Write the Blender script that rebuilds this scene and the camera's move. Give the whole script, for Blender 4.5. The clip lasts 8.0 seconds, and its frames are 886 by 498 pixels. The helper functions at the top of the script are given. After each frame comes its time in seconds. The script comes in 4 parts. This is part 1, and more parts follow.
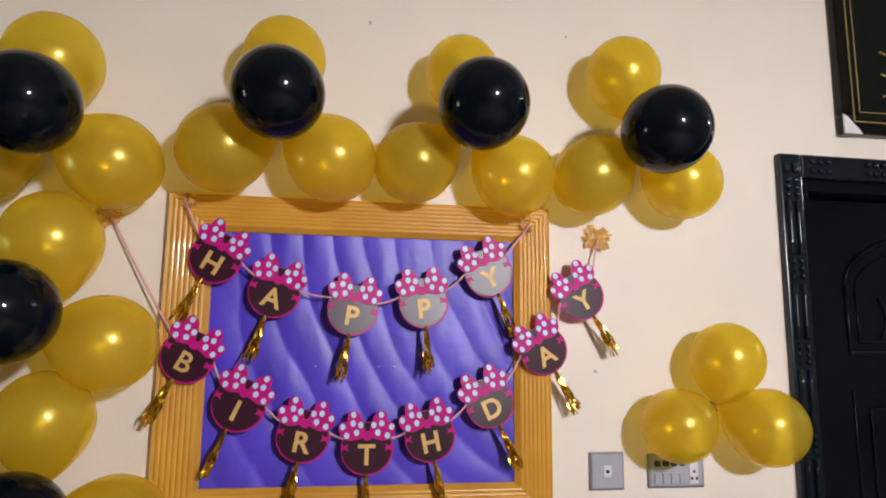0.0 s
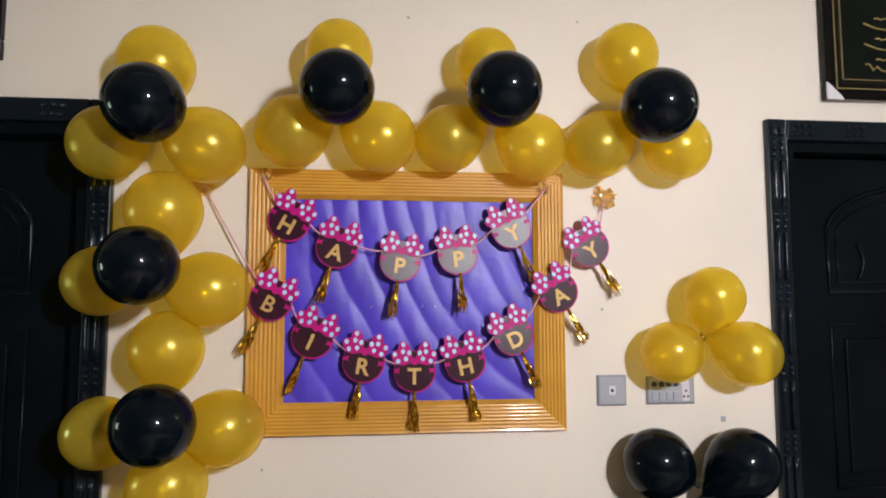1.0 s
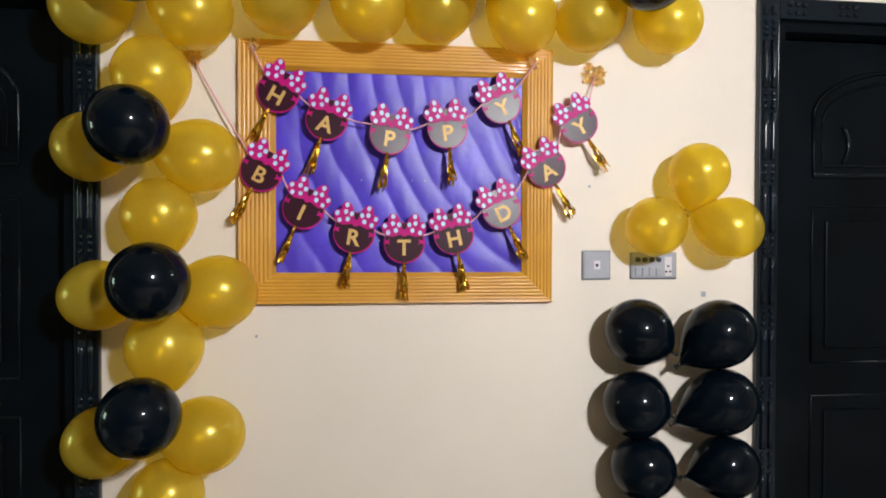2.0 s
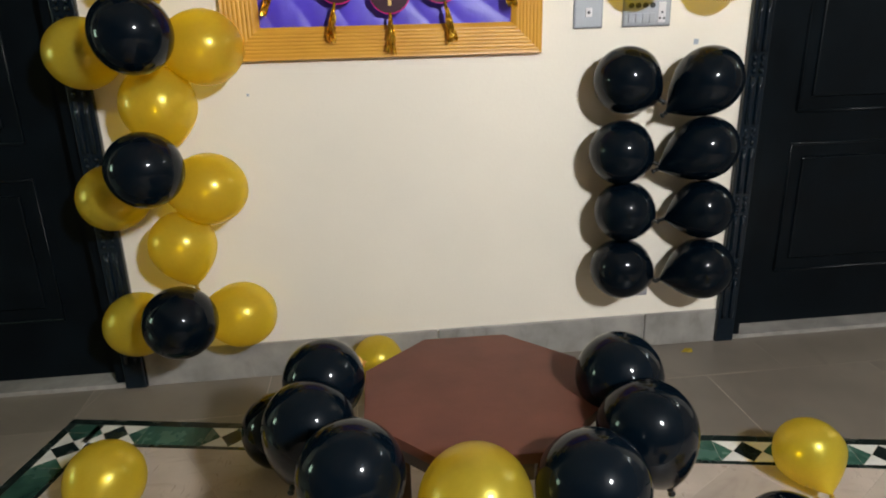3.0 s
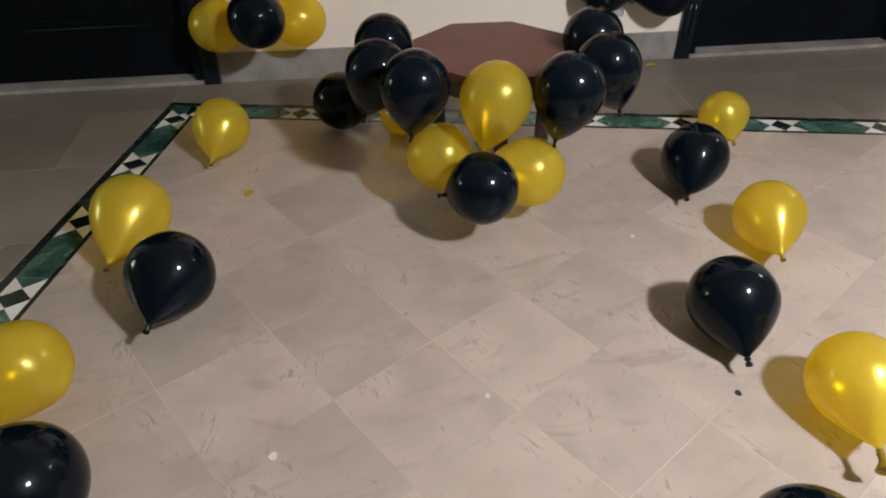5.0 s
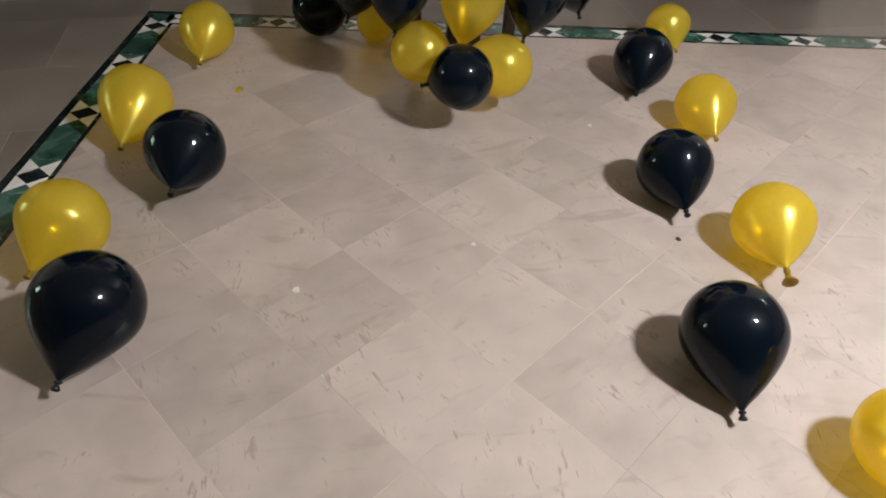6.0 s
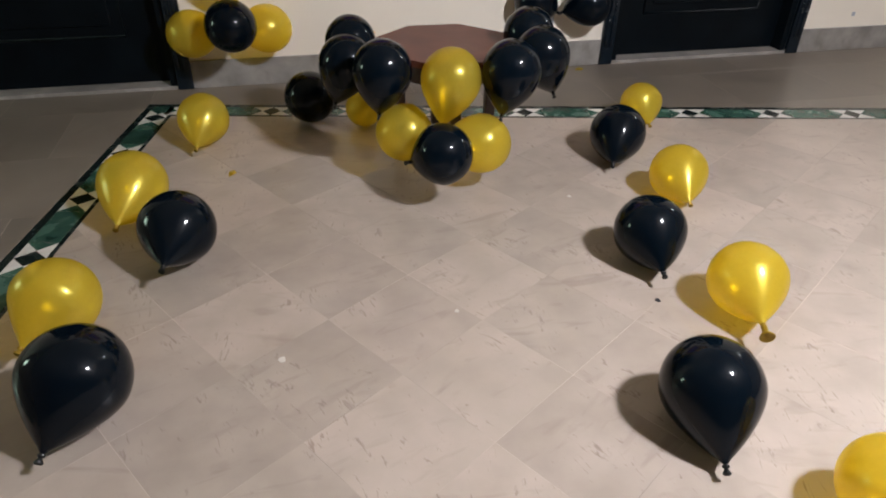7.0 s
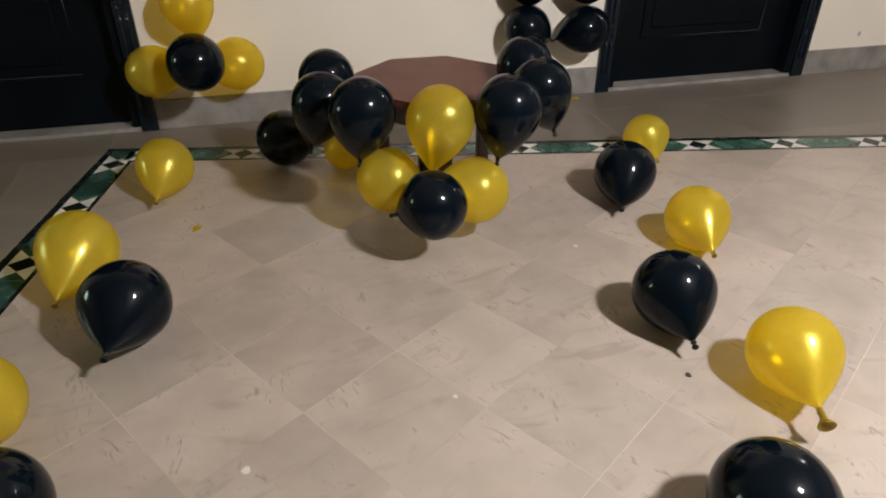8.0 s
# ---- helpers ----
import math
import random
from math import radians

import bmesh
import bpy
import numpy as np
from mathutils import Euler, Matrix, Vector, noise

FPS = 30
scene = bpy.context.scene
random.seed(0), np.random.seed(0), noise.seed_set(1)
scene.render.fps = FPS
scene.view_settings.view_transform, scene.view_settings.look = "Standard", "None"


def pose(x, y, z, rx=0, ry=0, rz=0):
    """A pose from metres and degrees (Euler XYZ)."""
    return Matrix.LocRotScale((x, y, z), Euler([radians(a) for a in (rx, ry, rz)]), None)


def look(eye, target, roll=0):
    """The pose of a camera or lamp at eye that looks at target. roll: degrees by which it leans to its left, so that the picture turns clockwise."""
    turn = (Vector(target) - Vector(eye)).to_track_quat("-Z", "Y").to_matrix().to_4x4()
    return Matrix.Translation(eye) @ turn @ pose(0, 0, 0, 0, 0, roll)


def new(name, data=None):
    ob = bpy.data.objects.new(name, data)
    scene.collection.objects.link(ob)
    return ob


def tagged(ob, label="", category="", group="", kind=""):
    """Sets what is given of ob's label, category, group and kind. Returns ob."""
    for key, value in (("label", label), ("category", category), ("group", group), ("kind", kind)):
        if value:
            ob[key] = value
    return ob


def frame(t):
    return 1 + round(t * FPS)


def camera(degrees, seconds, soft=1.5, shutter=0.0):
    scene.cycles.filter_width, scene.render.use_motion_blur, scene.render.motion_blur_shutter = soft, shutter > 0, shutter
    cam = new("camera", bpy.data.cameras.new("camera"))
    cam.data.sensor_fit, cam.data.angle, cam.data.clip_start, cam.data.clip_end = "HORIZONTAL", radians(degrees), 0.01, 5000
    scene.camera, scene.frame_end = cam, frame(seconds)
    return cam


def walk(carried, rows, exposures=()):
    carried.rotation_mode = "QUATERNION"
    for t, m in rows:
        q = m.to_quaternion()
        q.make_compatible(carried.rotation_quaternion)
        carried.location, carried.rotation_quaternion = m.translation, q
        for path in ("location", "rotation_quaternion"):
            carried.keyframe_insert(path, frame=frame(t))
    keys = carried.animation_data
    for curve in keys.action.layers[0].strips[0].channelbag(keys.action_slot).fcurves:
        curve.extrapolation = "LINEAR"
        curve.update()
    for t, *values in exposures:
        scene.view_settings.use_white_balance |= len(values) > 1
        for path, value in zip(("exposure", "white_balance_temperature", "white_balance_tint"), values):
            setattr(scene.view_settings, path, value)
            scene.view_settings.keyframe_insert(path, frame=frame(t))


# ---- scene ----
cam = camera(68.2, 8.0, soft=1.9)
PATH = [
    (0, (-0.327, 0.277, 1.53), (-0.011, 2.229, 1.834), 0.6),
    (0.3, (-0.366, 0.144, 1.549), (-0.051, 2.094, 1.866), -0.6),
    (0.5, (-0.386, 0.068, 1.516), (-0.1, 2.026, 1.806), 0.8),
    (0.8, (-0.380, -0.020, 1.514), (-0.101, 1.951, 1.711), 0.4),
    (1, (-0.366, -0.079, 1.495), (-0.157, 1.904, 1.661), -0.1),
    (1.2, (-0.353, -0.136, 1.48), (-0.137, 1.852, 1.529), 0.5),
    (2.3, (-0.36, -0.092, 1.257), (-0.123, 1.892, 1.164), 0.2),
    (2.5, (-0.338, -0.093, 1.254), (-0.103, 1.87, 0.954), 1.6),
    (2.6, (-0.342, -0.105, 1.244), (-0.103, 1.845, 0.867), 1.2),
    (2.8, (-0.333, -0.136, 1.204), (-0.097, 1.784, 0.694), 0.1),
    (3, (-0.337, -0.177, 1.175), (-0.125, 1.707, 0.539), -1.5),
    (3.3, (-0.349, -0.238, 1.167), (-0.138, 1.570, 0.340), -1.1),
    (3.5, (-0.379, -0.314, 1.136), (-0.122, 1.463, 0.256), -0.9),
    (3.7, (-0.425, -0.414, 1.127), (-0.127, 1.326, 0.187), 0.1),
    (4, (-0.497, -0.55, 1.116), (-0.165, 1.104, 0.041), 4.3),
    (4.2, (-0.526, -0.621, 1.138), (-0.253, 0.992, -0.012), 3.2),
    (5.3, (-0.604, -1.027, 1.139), (-0.353, 0.56, -0.053), -1.5),
    (5.5, (-0.659, -1.103, 1.134), (-0.381, 0.483, -0.053), -2.4),
    (5.8, (-0.715, -1.194, 1.122), (-0.348, 0.282, -0.176), 2.4),
    (6, (-0.733, -1.218, 1.119), (-0.362, 0.253, -0.184), 3.1),
    (6.3, (-0.736, -1.269, 1.133), (-0.396, 0.225, -0.152), 2.8),
    (6.5, (-0.711, -1.299, 1.146), (-0.379, 0.222, -0.109), 2.3),
    (6.8, (-0.706, -1.315, 1.131), (-0.334, 0.323, 0.045), 0.9),
    (7, (-0.7, -1.291, 1.114), (-0.304, 0.333, 0.016), 1.1),
    (7.2, (-0.679, -1.253, 1.130), (-0.255, 0.359, 0.024), 1.8),
    (7.3, (-0.665, -1.226, 1.134), (-0.248, 0.426, 0.087), 1.0),
    (7.5, (-0.678, -1.188, 1.111), (-0.291, 0.505, 0.117), -1.5),
    (7.8, (-0.664, -1.102, 1.083), (-0.234, 0.550, 0.040), -0.2),
    (8, (-0.641, -1.011, 1.077), (-0.206, 0.637, 0.031), 0.2),
]
walk(cam, [(t, look(eye, target, roll)) for t, eye, target, roll in PATH],
     exposures=[(0.0, -0.07, 6560, 13), (0.5, -0.05, 6500, 10), (1.0, 0.0, 6500, 11), (2.5, 0.20, 6500, 4), (3.0, 0.22, 6500, 2), (3.5, 0.04, 6500, 6), (4.0, 0.04, 6650, 7),
                (5.5, 0.06, 6400, 10), (6.5, 0.13, 6350, 10), (7.5, 0.08, 6520, 9), (8.0, 0.06, 6750, 8)])

# ---- light and exposure ----
scene.view_settings.exposure = 0.0
world = bpy.data.worlds.new("night")
world.use_nodes = True
world.node_tree.nodes["Background"].inputs["Color"].default_value = (0.02, 0.025, 0.03, 1)
world.node_tree.nodes["Background"].inputs["Strength"].default_value = 0.2
scene.world = world
BULB_AT, BULB_POWER = (0.85, -1.22, 2.2), 590.0
TUBE_POWER, WINDOW_GLOW = 110.0, 13.0
WALL_Y = 2.0
ROOM_X0, ROOM_X1, ROOM_Y0, ROOM_Z = -5.0, 4.6, -8.5, 3.4


# ---- materials ----
def material(name, colour, rough=0.5, metal=0.0, coat=0.0, vary=0.0, scale=20.0, bump=0.0, bump_scale=60.0, per_object=0.0, spec=0.5):
    m = bpy.data.materials.new(name)
    m.use_nodes = True
    nt = m.node_tree
    b = nt.nodes["Principled BSDF"]
    b.inputs["Base Color"].default_value = (*colour, 1)
    b.inputs["Roughness"].default_value = rough
    b.inputs["Metallic"].default_value = metal
    b.inputs["Coat Weight"].default_value = coat
    b.inputs["Coat Roughness"].default_value = 0.04
    b.inputs["Specular IOR Level"].default_value = spec
    co = nt.nodes.new("ShaderNodeTexCoord")
    if vary or per_object:
        n = nt.nodes.new("ShaderNodeTexNoise")
        n.inputs["Scale"].default_value = scale
        n.inputs["Detail"].default_value = 6
        nt.links.new(co.outputs["Object"], n.inputs["Vector"])
        ramp = nt.nodes.new("ShaderNodeMapRange")
        ramp.inputs["From Min"].default_value, ramp.inputs["From Max"].default_value = 0.3, 0.7
        ramp.inputs["To Min"].default_value, ramp.inputs["To Max"].default_value = 1 - vary, 1 + vary
        nt.links.new(n.outputs["Fac"], ramp.inputs["Value"])
        value = ramp.outputs["Result"]
        if per_object:
            info = nt.nodes.new("ShaderNodeObjectInfo")
            r2 = nt.nodes.new("ShaderNodeMapRange")
            r2.inputs["To Min"].default_value, r2.inputs["To Max"].default_value = 1 - per_object, 1 + per_object
            nt.links.new(info.outputs["Random"], r2.inputs["Value"])
            mul = nt.nodes.new("ShaderNodeMath")
            mul.operation = "MULTIPLY"
            nt.links.new(value, mul.inputs[0])
            nt.links.new(r2.outputs["Result"], mul.inputs[1])
            value = mul.outputs[0]
        sc = nt.nodes.new("ShaderNodeVectorMath")
        sc.operation = "SCALE"
        sc.inputs[0].default_value = colour
        nt.links.new(value, sc.inputs["Scale"])
        nt.links.new(sc.outputs["Vector"], b.inputs["Base Color"])
    if bump:
        n2 = nt.nodes.new("ShaderNodeTexNoise")
        n2.inputs["Scale"].default_value = bump_scale
        n2.inputs["Detail"].default_value = 5
        nt.links.new(co.outputs["Object"], n2.inputs["Vector"])
        bp = nt.nodes.new("ShaderNodeBump")
        bp.inputs["Strength"].default_value = bump
        bp.inputs["Distance"].default_value = 0.004
        nt.links.new(n2.outputs["Fac"], bp.inputs["Height"])
        nt.links.new(bp.outputs["Normal"], b.inputs["Normal"])
    return m


def glowing(name, colour, strength):
    m = bpy.data.materials.new(name)
    m.use_nodes = True
    b = m.node_tree.nodes["Principled BSDF"]
    b.inputs["Base Color"].default_value = (0.8, 0.8, 0.8, 1)
    b.inputs["Emission Color"].default_value = (*colour, 1)
    b.inputs["Emission Strength"].default_value = strength
    return m


def latex(name, colour, through_colour, clear, rough, metal, per_object=0.1, glow=0.0):
    """Balloon skin: glossy rubber; a part of the light goes straight through, another part is scattered through."""
    m = material(name, colour, rough, metal, coat=0.8 if clear else 0.07, vary=0.04, scale=9.0, per_object=per_object, spec=0.5 if clear else 0.19)
    m.node_tree.nodes["Principled BSDF"].inputs["Coat Roughness"].default_value = 0.10 if clear else 0.36
    if clear:
        nt = m.node_tree
        b = nt.nodes["Principled BSDF"]
        t, d = nt.nodes.new("ShaderNodeBsdfTransparent"), nt.nodes.new("ShaderNodeBsdfTranslucent")
        t.inputs["Color"].default_value = (*through_colour, 1)
        d.inputs["Color"].default_value = (*through_colour, 1)
        for amount, other in ((glow, d), (clear, t)):
            mix = nt.nodes.new("ShaderNodeMixShader")
            mix.inputs["Fac"].default_value = amount
            nt.links.new(b.outputs[0], mix.inputs[1])
            nt.links.new(other.outputs[0], mix.inputs[2])
            b = mix
        nt.links.new(b.outputs[0], nt.nodes["Material Output"].inputs["Surface"])
    return m


def stone(name, light, dark, vein, rough, scale, vein_amount=0.5, tone=0.1, flecks=0.0, swing=31.0):
    """Cut marble: cloudy ground, soft veins that swing another way in each slab, and short dark flecks along them."""
    m = bpy.data.materials.new(name)
    m.use_nodes = True
    nt = m.node_tree
    N, L = nt.nodes.new, nt.links.new
    b = nt.nodes["Principled BSDF"]
    b.inputs["Roughness"].default_value = rough
    co, info = N("ShaderNodeTexCoord"), N("ShaderNodeObjectInfo")
    rot = N("ShaderNodeVectorRotate")
    rot.rotation_type = "Z_AXIS"
    ang = N("ShaderNodeMath")
    ang.operation = "MULTIPLY"
    ang.inputs[1].default_value = swing
    L(info.outputs["Random"], ang.inputs[0])
    L(ang.outputs[0], rot.inputs["Angle"])
    L(co.outputs["Object"], rot.inputs["Vector"])
    off = N("ShaderNodeVectorMath")
    off.operation = "ADD"
    mul = N("ShaderNodeVectorMath")
    mul.operation = "SCALE"
    mul.inputs[0].default_value = (7.3, 3.1, 5.7)
    L(info.outputs["Random"], mul.inputs["Scale"])
    L(rot.outputs["Vector"], off.inputs[0])
    L(mul.outputs["Vector"], off.inputs[1])
    cloud = N("ShaderNodeTexNoise")
    cloud.inputs["Scale"].default_value, cloud.inputs["Detail"].default_value = scale, 7
    L(off.outputs["Vector"], cloud.inputs["Vector"])
    ramp = N("ShaderNodeValToRGB")
    ramp.color_ramp.elements[0].position, ramp.color_ramp.elements[1].position = 0.32, 0.68
    ramp.color_ramp.elements[0].color, ramp.color_ramp.elements[1].color = (*dark, 1), (*light, 1)
    L(cloud.outputs["Fac"], ramp.inputs["Fac"])
    stretch = N("ShaderNodeMapping")
    stretch.inputs["Scale"].default_value = (1.0, 3.2, 1.0)
    L(off.outputs["Vector"], stretch.inputs["Vector"])
    vn = N("ShaderNodeTexNoise")
    vn.inputs["Scale"].default_value, vn.inputs["Detail"].default_value = scale * 0.9, 7
    vn.inputs["Distortion"].default_value = 0.8
    L(stretch.outputs["Vector"], vn.inputs["Vector"])
    vr = N("ShaderNodeMapRange")
    vr.inputs["From Min"].default_value, vr.inputs["From Max"].default_value = 0.57, 0.80
    vr.inputs["To Max"].default_value = vein_amount
    L(vn.outputs["Fac"], vr.inputs["Value"])
    mix = N("ShaderNodeMix")
    mix.data_type = "RGBA"
    mix.inputs["B"].default_value = (*vein, 1)
    for s in mix.inputs:
        if s.name == "B" and s.type == "RGBA":
            s.default_value = (*vein, 1)
    ins = [s for s in mix.inputs if s.type == "RGBA"]
    L(ramp.outputs["Color"], ins[0])
    L(vr.outputs["Result"], mix.inputs["Factor"])
    outs = [s for s in mix.outputs if s.type == "RGBA"]
    if flecks:
        run, fl, patch = N("ShaderNodeMapping"), N("ShaderNodeTexNoise"), N("ShaderNodeTexNoise")
        run.inputs["Scale"].default_value = (75.0, 19.0, 1.0)
        run.inputs["Rotation"].default_value = (0, 0, 0.25)
        L(off.outputs["Vector"], run.inputs["Vector"])
        fl.inputs["Scale"].default_value, fl.inputs["Detail"].default_value, fl.inputs["Distortion"].default_value = 1.0, 4, 1.2
        L(run.outputs["Vector"], fl.inputs["Vector"])
        patch.inputs["Scale"].default_value, patch.inputs["Detail"].default_value = 7.0, 3
        L(off.outputs["Vector"], patch.inputs["Vector"])
        both = N("ShaderNodeMath")
        both.operation = "MULTIPLY_ADD"
        both.inputs[1].default_value = 0.5
        L(patch.outputs["Fac"], both.inputs[0])
        L(fl.outputs["Fac"], both.inputs[2])
        fr = N("ShaderNodeMapRange")
        fr.inputs["From Min"].default_value, fr.inputs["From Max"].default_value = 0.905, 1.0
        fr.inputs["To Max"].default_value = flecks
        L(both.outputs[0], fr.inputs["Value"])
        mix2 = N("ShaderNodeMix")
        mix2.data_type = "RGBA"
        ins2 = [s for s in mix2.inputs if s.type == "RGBA"]
        ins2[1].default_value = (*vein, 1)
        L(outs[0], ins2[0])
        L(fr.outputs["Result"], mix2.inputs["Factor"])
        outs = [s for s in mix2.outputs if s.type == "RGBA"]
    t = N("ShaderNodeMapRange")
    t.inputs["To Min"].default_value, t.inputs["To Max"].default_value = 1 - tone, 1 + tone
    L(info.outputs["Random"], t.inputs["Value"])
    sc = N("ShaderNodeVectorMath")
    sc.operation = "SCALE"
    L(outs[0], sc.inputs[0])
    L(t.outputs["Result"], sc.inputs["Scale"])
    L(sc.outputs["Vector"], b.inputs["Base Color"])
    rr = N("ShaderNodeMapRange")
    rr.inputs["To Min"].default_value, rr.inputs["To Max"].default_value = rough - 0.08, rough + 0.1
    L(cloud.outputs["Fac"], rr.inputs["Value"])
    L(rr.outputs["Result"], b.inputs["Roughness"])
    bp = N("ShaderNodeBump")
    bp.inputs["Strength"].default_value, bp.inputs["Distance"].default_value = 0.15, 0.002
    L(vn.outputs["Fac"], bp.inputs["Height"])
    L(bp.outputs["Normal"], b.inputs["Normal"])
    return m


def wood(name, light, dark, rough, stretch=(1, 12, 1), scale=6.0, coat=0.3):
    m = material(name, light, rough, coat=coat)
    nt = m.node_tree
    N, L = nt.nodes.new, nt.links.new
    co, mp, n, r = N("ShaderNodeTexCoord"), N("ShaderNodeMapping"), N("ShaderNodeTexNoise"), N("ShaderNodeValToRGB")
    mp.inputs["Scale"].default_value = stretch
    n.inputs["Scale"].default_value, n.inputs["Detail"].default_value = scale, 8
    r.color_ramp.elements[0].position, r.color_ramp.elements[1].position = 0.3, 0.7
    r.color_ramp.elements[0].color, r.color_ramp.elements[1].color = (*dark, 1), (*light, 1)
    L(co.outputs["Object"], mp.inputs["Vector"])
    L(mp.outputs["Vector"], n.inputs["Vector"])
    L(n.outputs["Fac"], r.inputs["Fac"])
    L(r.outputs["Color"], nt.nodes["Principled BSDF"].inputs["Base Color"])
    return m


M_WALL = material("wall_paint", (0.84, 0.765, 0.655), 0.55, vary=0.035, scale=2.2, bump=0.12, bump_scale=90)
# unseen walls: colour darkened so little light bounces back and shadows stay deep
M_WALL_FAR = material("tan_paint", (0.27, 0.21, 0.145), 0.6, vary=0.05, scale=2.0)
# ceiling out of view: its colour is lowered to weaken the ambient fill
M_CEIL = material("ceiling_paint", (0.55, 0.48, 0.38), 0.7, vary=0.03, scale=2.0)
M_BLACK_LACQUER = material("black_lacquer", (0.003, 0.005, 0.007), 0.28, vary=0.3, scale=6.0, bump=0.05, bump_scale=25, spec=0.13)
M_CASING = material("carved_black_lacquer", (0.004, 0.009, 0.015), 0.2, vary=0.3, scale=6.0, bump=0.05, bump_scale=25, spec=0.4)
M_GROUT = material("grout", (0.46, 0.39, 0.33), 0.8, vary=0.5, scale=2.0)
M_TILE = stone("beige_marble", (0.475, 0.398, 0.338), (0.385, 0.320, 0.268), (0.16, 0.105, 0.07), 0.33, 7.0, 0.36, 0.06, 0.5, 0.9)
M_TILE_GREY = stone("greyish_beige_marble", (0.440, 0.370, 0.312), (0.350, 0.293, 0.245), (0.15, 0.105, 0.075), 0.33, 7.0, 0.36, 0.05, 0.4, 0.9)
M_TILE_PALE = stone("pale_beige_marble", (0.50, 0.42, 0.355), (0.42, 0.352, 0.294), (0.18, 0.12, 0.085), 0.33, 7.0, 0.32, 0.05, 0.5, 0.9)
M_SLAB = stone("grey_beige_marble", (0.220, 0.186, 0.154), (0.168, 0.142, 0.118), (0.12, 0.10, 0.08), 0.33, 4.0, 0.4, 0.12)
M_SKIRT = stone("grey_marble", (0.345, 0.32, 0.295), (0.20, 0.188, 0.175), (0.13, 0.115, 0.10), 0.35, 9.0, 0.5, 0.08)
M_GREEN = stone("green_marble", (0.060, 0.135, 0.102), (0.018, 0.055, 0.040), (0.14, 0.23, 0.18), 0.25, 14.0, 0.5, 0.25)
M_EDGE = stone("dark_green_marble", (0.012, 0.020, 0.018), (0.006, 0.010, 0.009), (0.03, 0.05, 0.04), 0.25, 14.0, 0.3, 0.1)
M_WHITE_INLAY = stone("white_marble", (0.72, 0.70, 0.66), (0.58, 0.55, 0.50), (0.40, 0.35, 0.30), 0.3, 16.0, 0.3, 0.08)
M_GOLD = latex("gold_latex", (0.84, 0.70, 0.085), (1.0, 0.84, 0.13), 0.52, 0.30, 0.35, 0.08, 0.32)
M_GOLD_KNOT = material("unstretched_gold_latex", (0.30, 0.19, 0.015), 0.35, metal=0.3)
M_BLACK_KNOT = material("unstretched_black_latex", (0.004, 0.005, 0.006), 0.3)
M_BLACK = latex("black_latex", (0.0012, 0.0038, 0.0074), (0, 0, 0), 0.0, 0.075, 0.0)
M_FRAME = wood("orange_varnished_wood", (0.71, 0.365, 0.040), (0.57, 0.27, 0.026), 0.36, coat=0.15)
M_TABLE = material("brown_paint", (0.118, 0.042, 0.028), 0.45, vary=0.16, scale=9, bump=0.08, bump_scale=40, spec=0.25)
M_TABLE_DARK = material("dark_brown_wood", (0.035, 0.012, 0.009), 0.4, vary=0.2, scale=14)
M_PURPLE = material("purple_satin", (0.092, 0.054, 0.58), 0.40, vary=0.18, scale=7, bump=0.25, bump_scale=40)
M_CARD = material("dark_brown_card", (0.040, 0.009, 0.020), 0.32, vary=0.1, scale=20, spec=0.3)
M_PINK = material("pink_card", (0.52, 0.006, 0.20), 0.45, vary=0.06, scale=30, spec=0.2)
M_DOT = material("pale_blue_print", (0.50, 0.66, 0.92), 0.45)
M_LETTER = material("gold_print", (0.66, 0.42, 0.13), 0.5, metal=0.15, vary=0.1, scale=40)
M_FOIL = material("gold_foil", (0.75, 0.48, 0.06), 0.2, metal=1.0, vary=0.3, scale=90)
M_RIBBON = material("pink_ribbon", (0.72, 0.36, 0.42), 0.5, vary=0.1, scale=40)
M_TAPE = material("amber_tape", (0.95, 0.66, 0.24), 0.15, vary=0.25, scale=60, coat=0.8)
M_SILVER = material("silver_plastic", (0.34, 0.35, 0.38), 0.3, metal=0.6, vary=0.06, scale=30)
M_GREY_PLASTIC = material("grey_plastic", (0.40, 0.42, 0.46), 0.4, vary=0.05, scale=30)
M_DARK_PLASTIC = material("dark_plastic", (0.03, 0.03, 0.035), 0.3)
M_WHITE_PLASTIC = material("white_plastic", (0.70, 0.68, 0.70), 0.35, vary=0.04, scale=30)
M_PIC_BLACK = material("black_picture_frame", (0.004, 0.004, 0.004), 0.2, spec=0.25)
M_PIC_FIELD = material("black_green_velvet", (0.003, 0.006, 0.0045), 0.4, vary=0.2, scale=30, spec=0.15)
M_GILT = material("gilt", (0.50, 0.42, 0.18), 0.25, metal=0.7)
M_STEEL = material("brushed_steel", (0.5, 0.5, 0.5), 0.3, metal=1.0)
M_BULB = glowing("bulb_glow", (0.985, 0.97, 1.02), BULB_POWER)
M_TUBE = glowing("tube_glow", (0.85, 0.95, 1.0), TUBE_POWER)
M_OUTSIDE = glowing("pale_green_outside", (0.72, 1.0, 0.78), WINDOW_GLOW)


# ---- building helpers ----
def mesh_of(bm, name, mat, smooth=False):
    me = bpy.data.meshes.new(name)
    bmesh.ops.recalc_face_normals(bm, faces=bm.faces)
    bm.to_mesh(me)
    bm.free()
    me.materials.append(mat)
    if smooth:
        for p in me.polygons:
            p.use_smooth = True
    return me


def part(name, bm, mat, parent, label="", smooth=False, at=None):
    ob = new(name, mesh_of(bm, name, mat, smooth))
    if parent:
        ob.parent = parent
    if at is not None:
        ob.matrix_basis = at
    return tagged(ob, label)


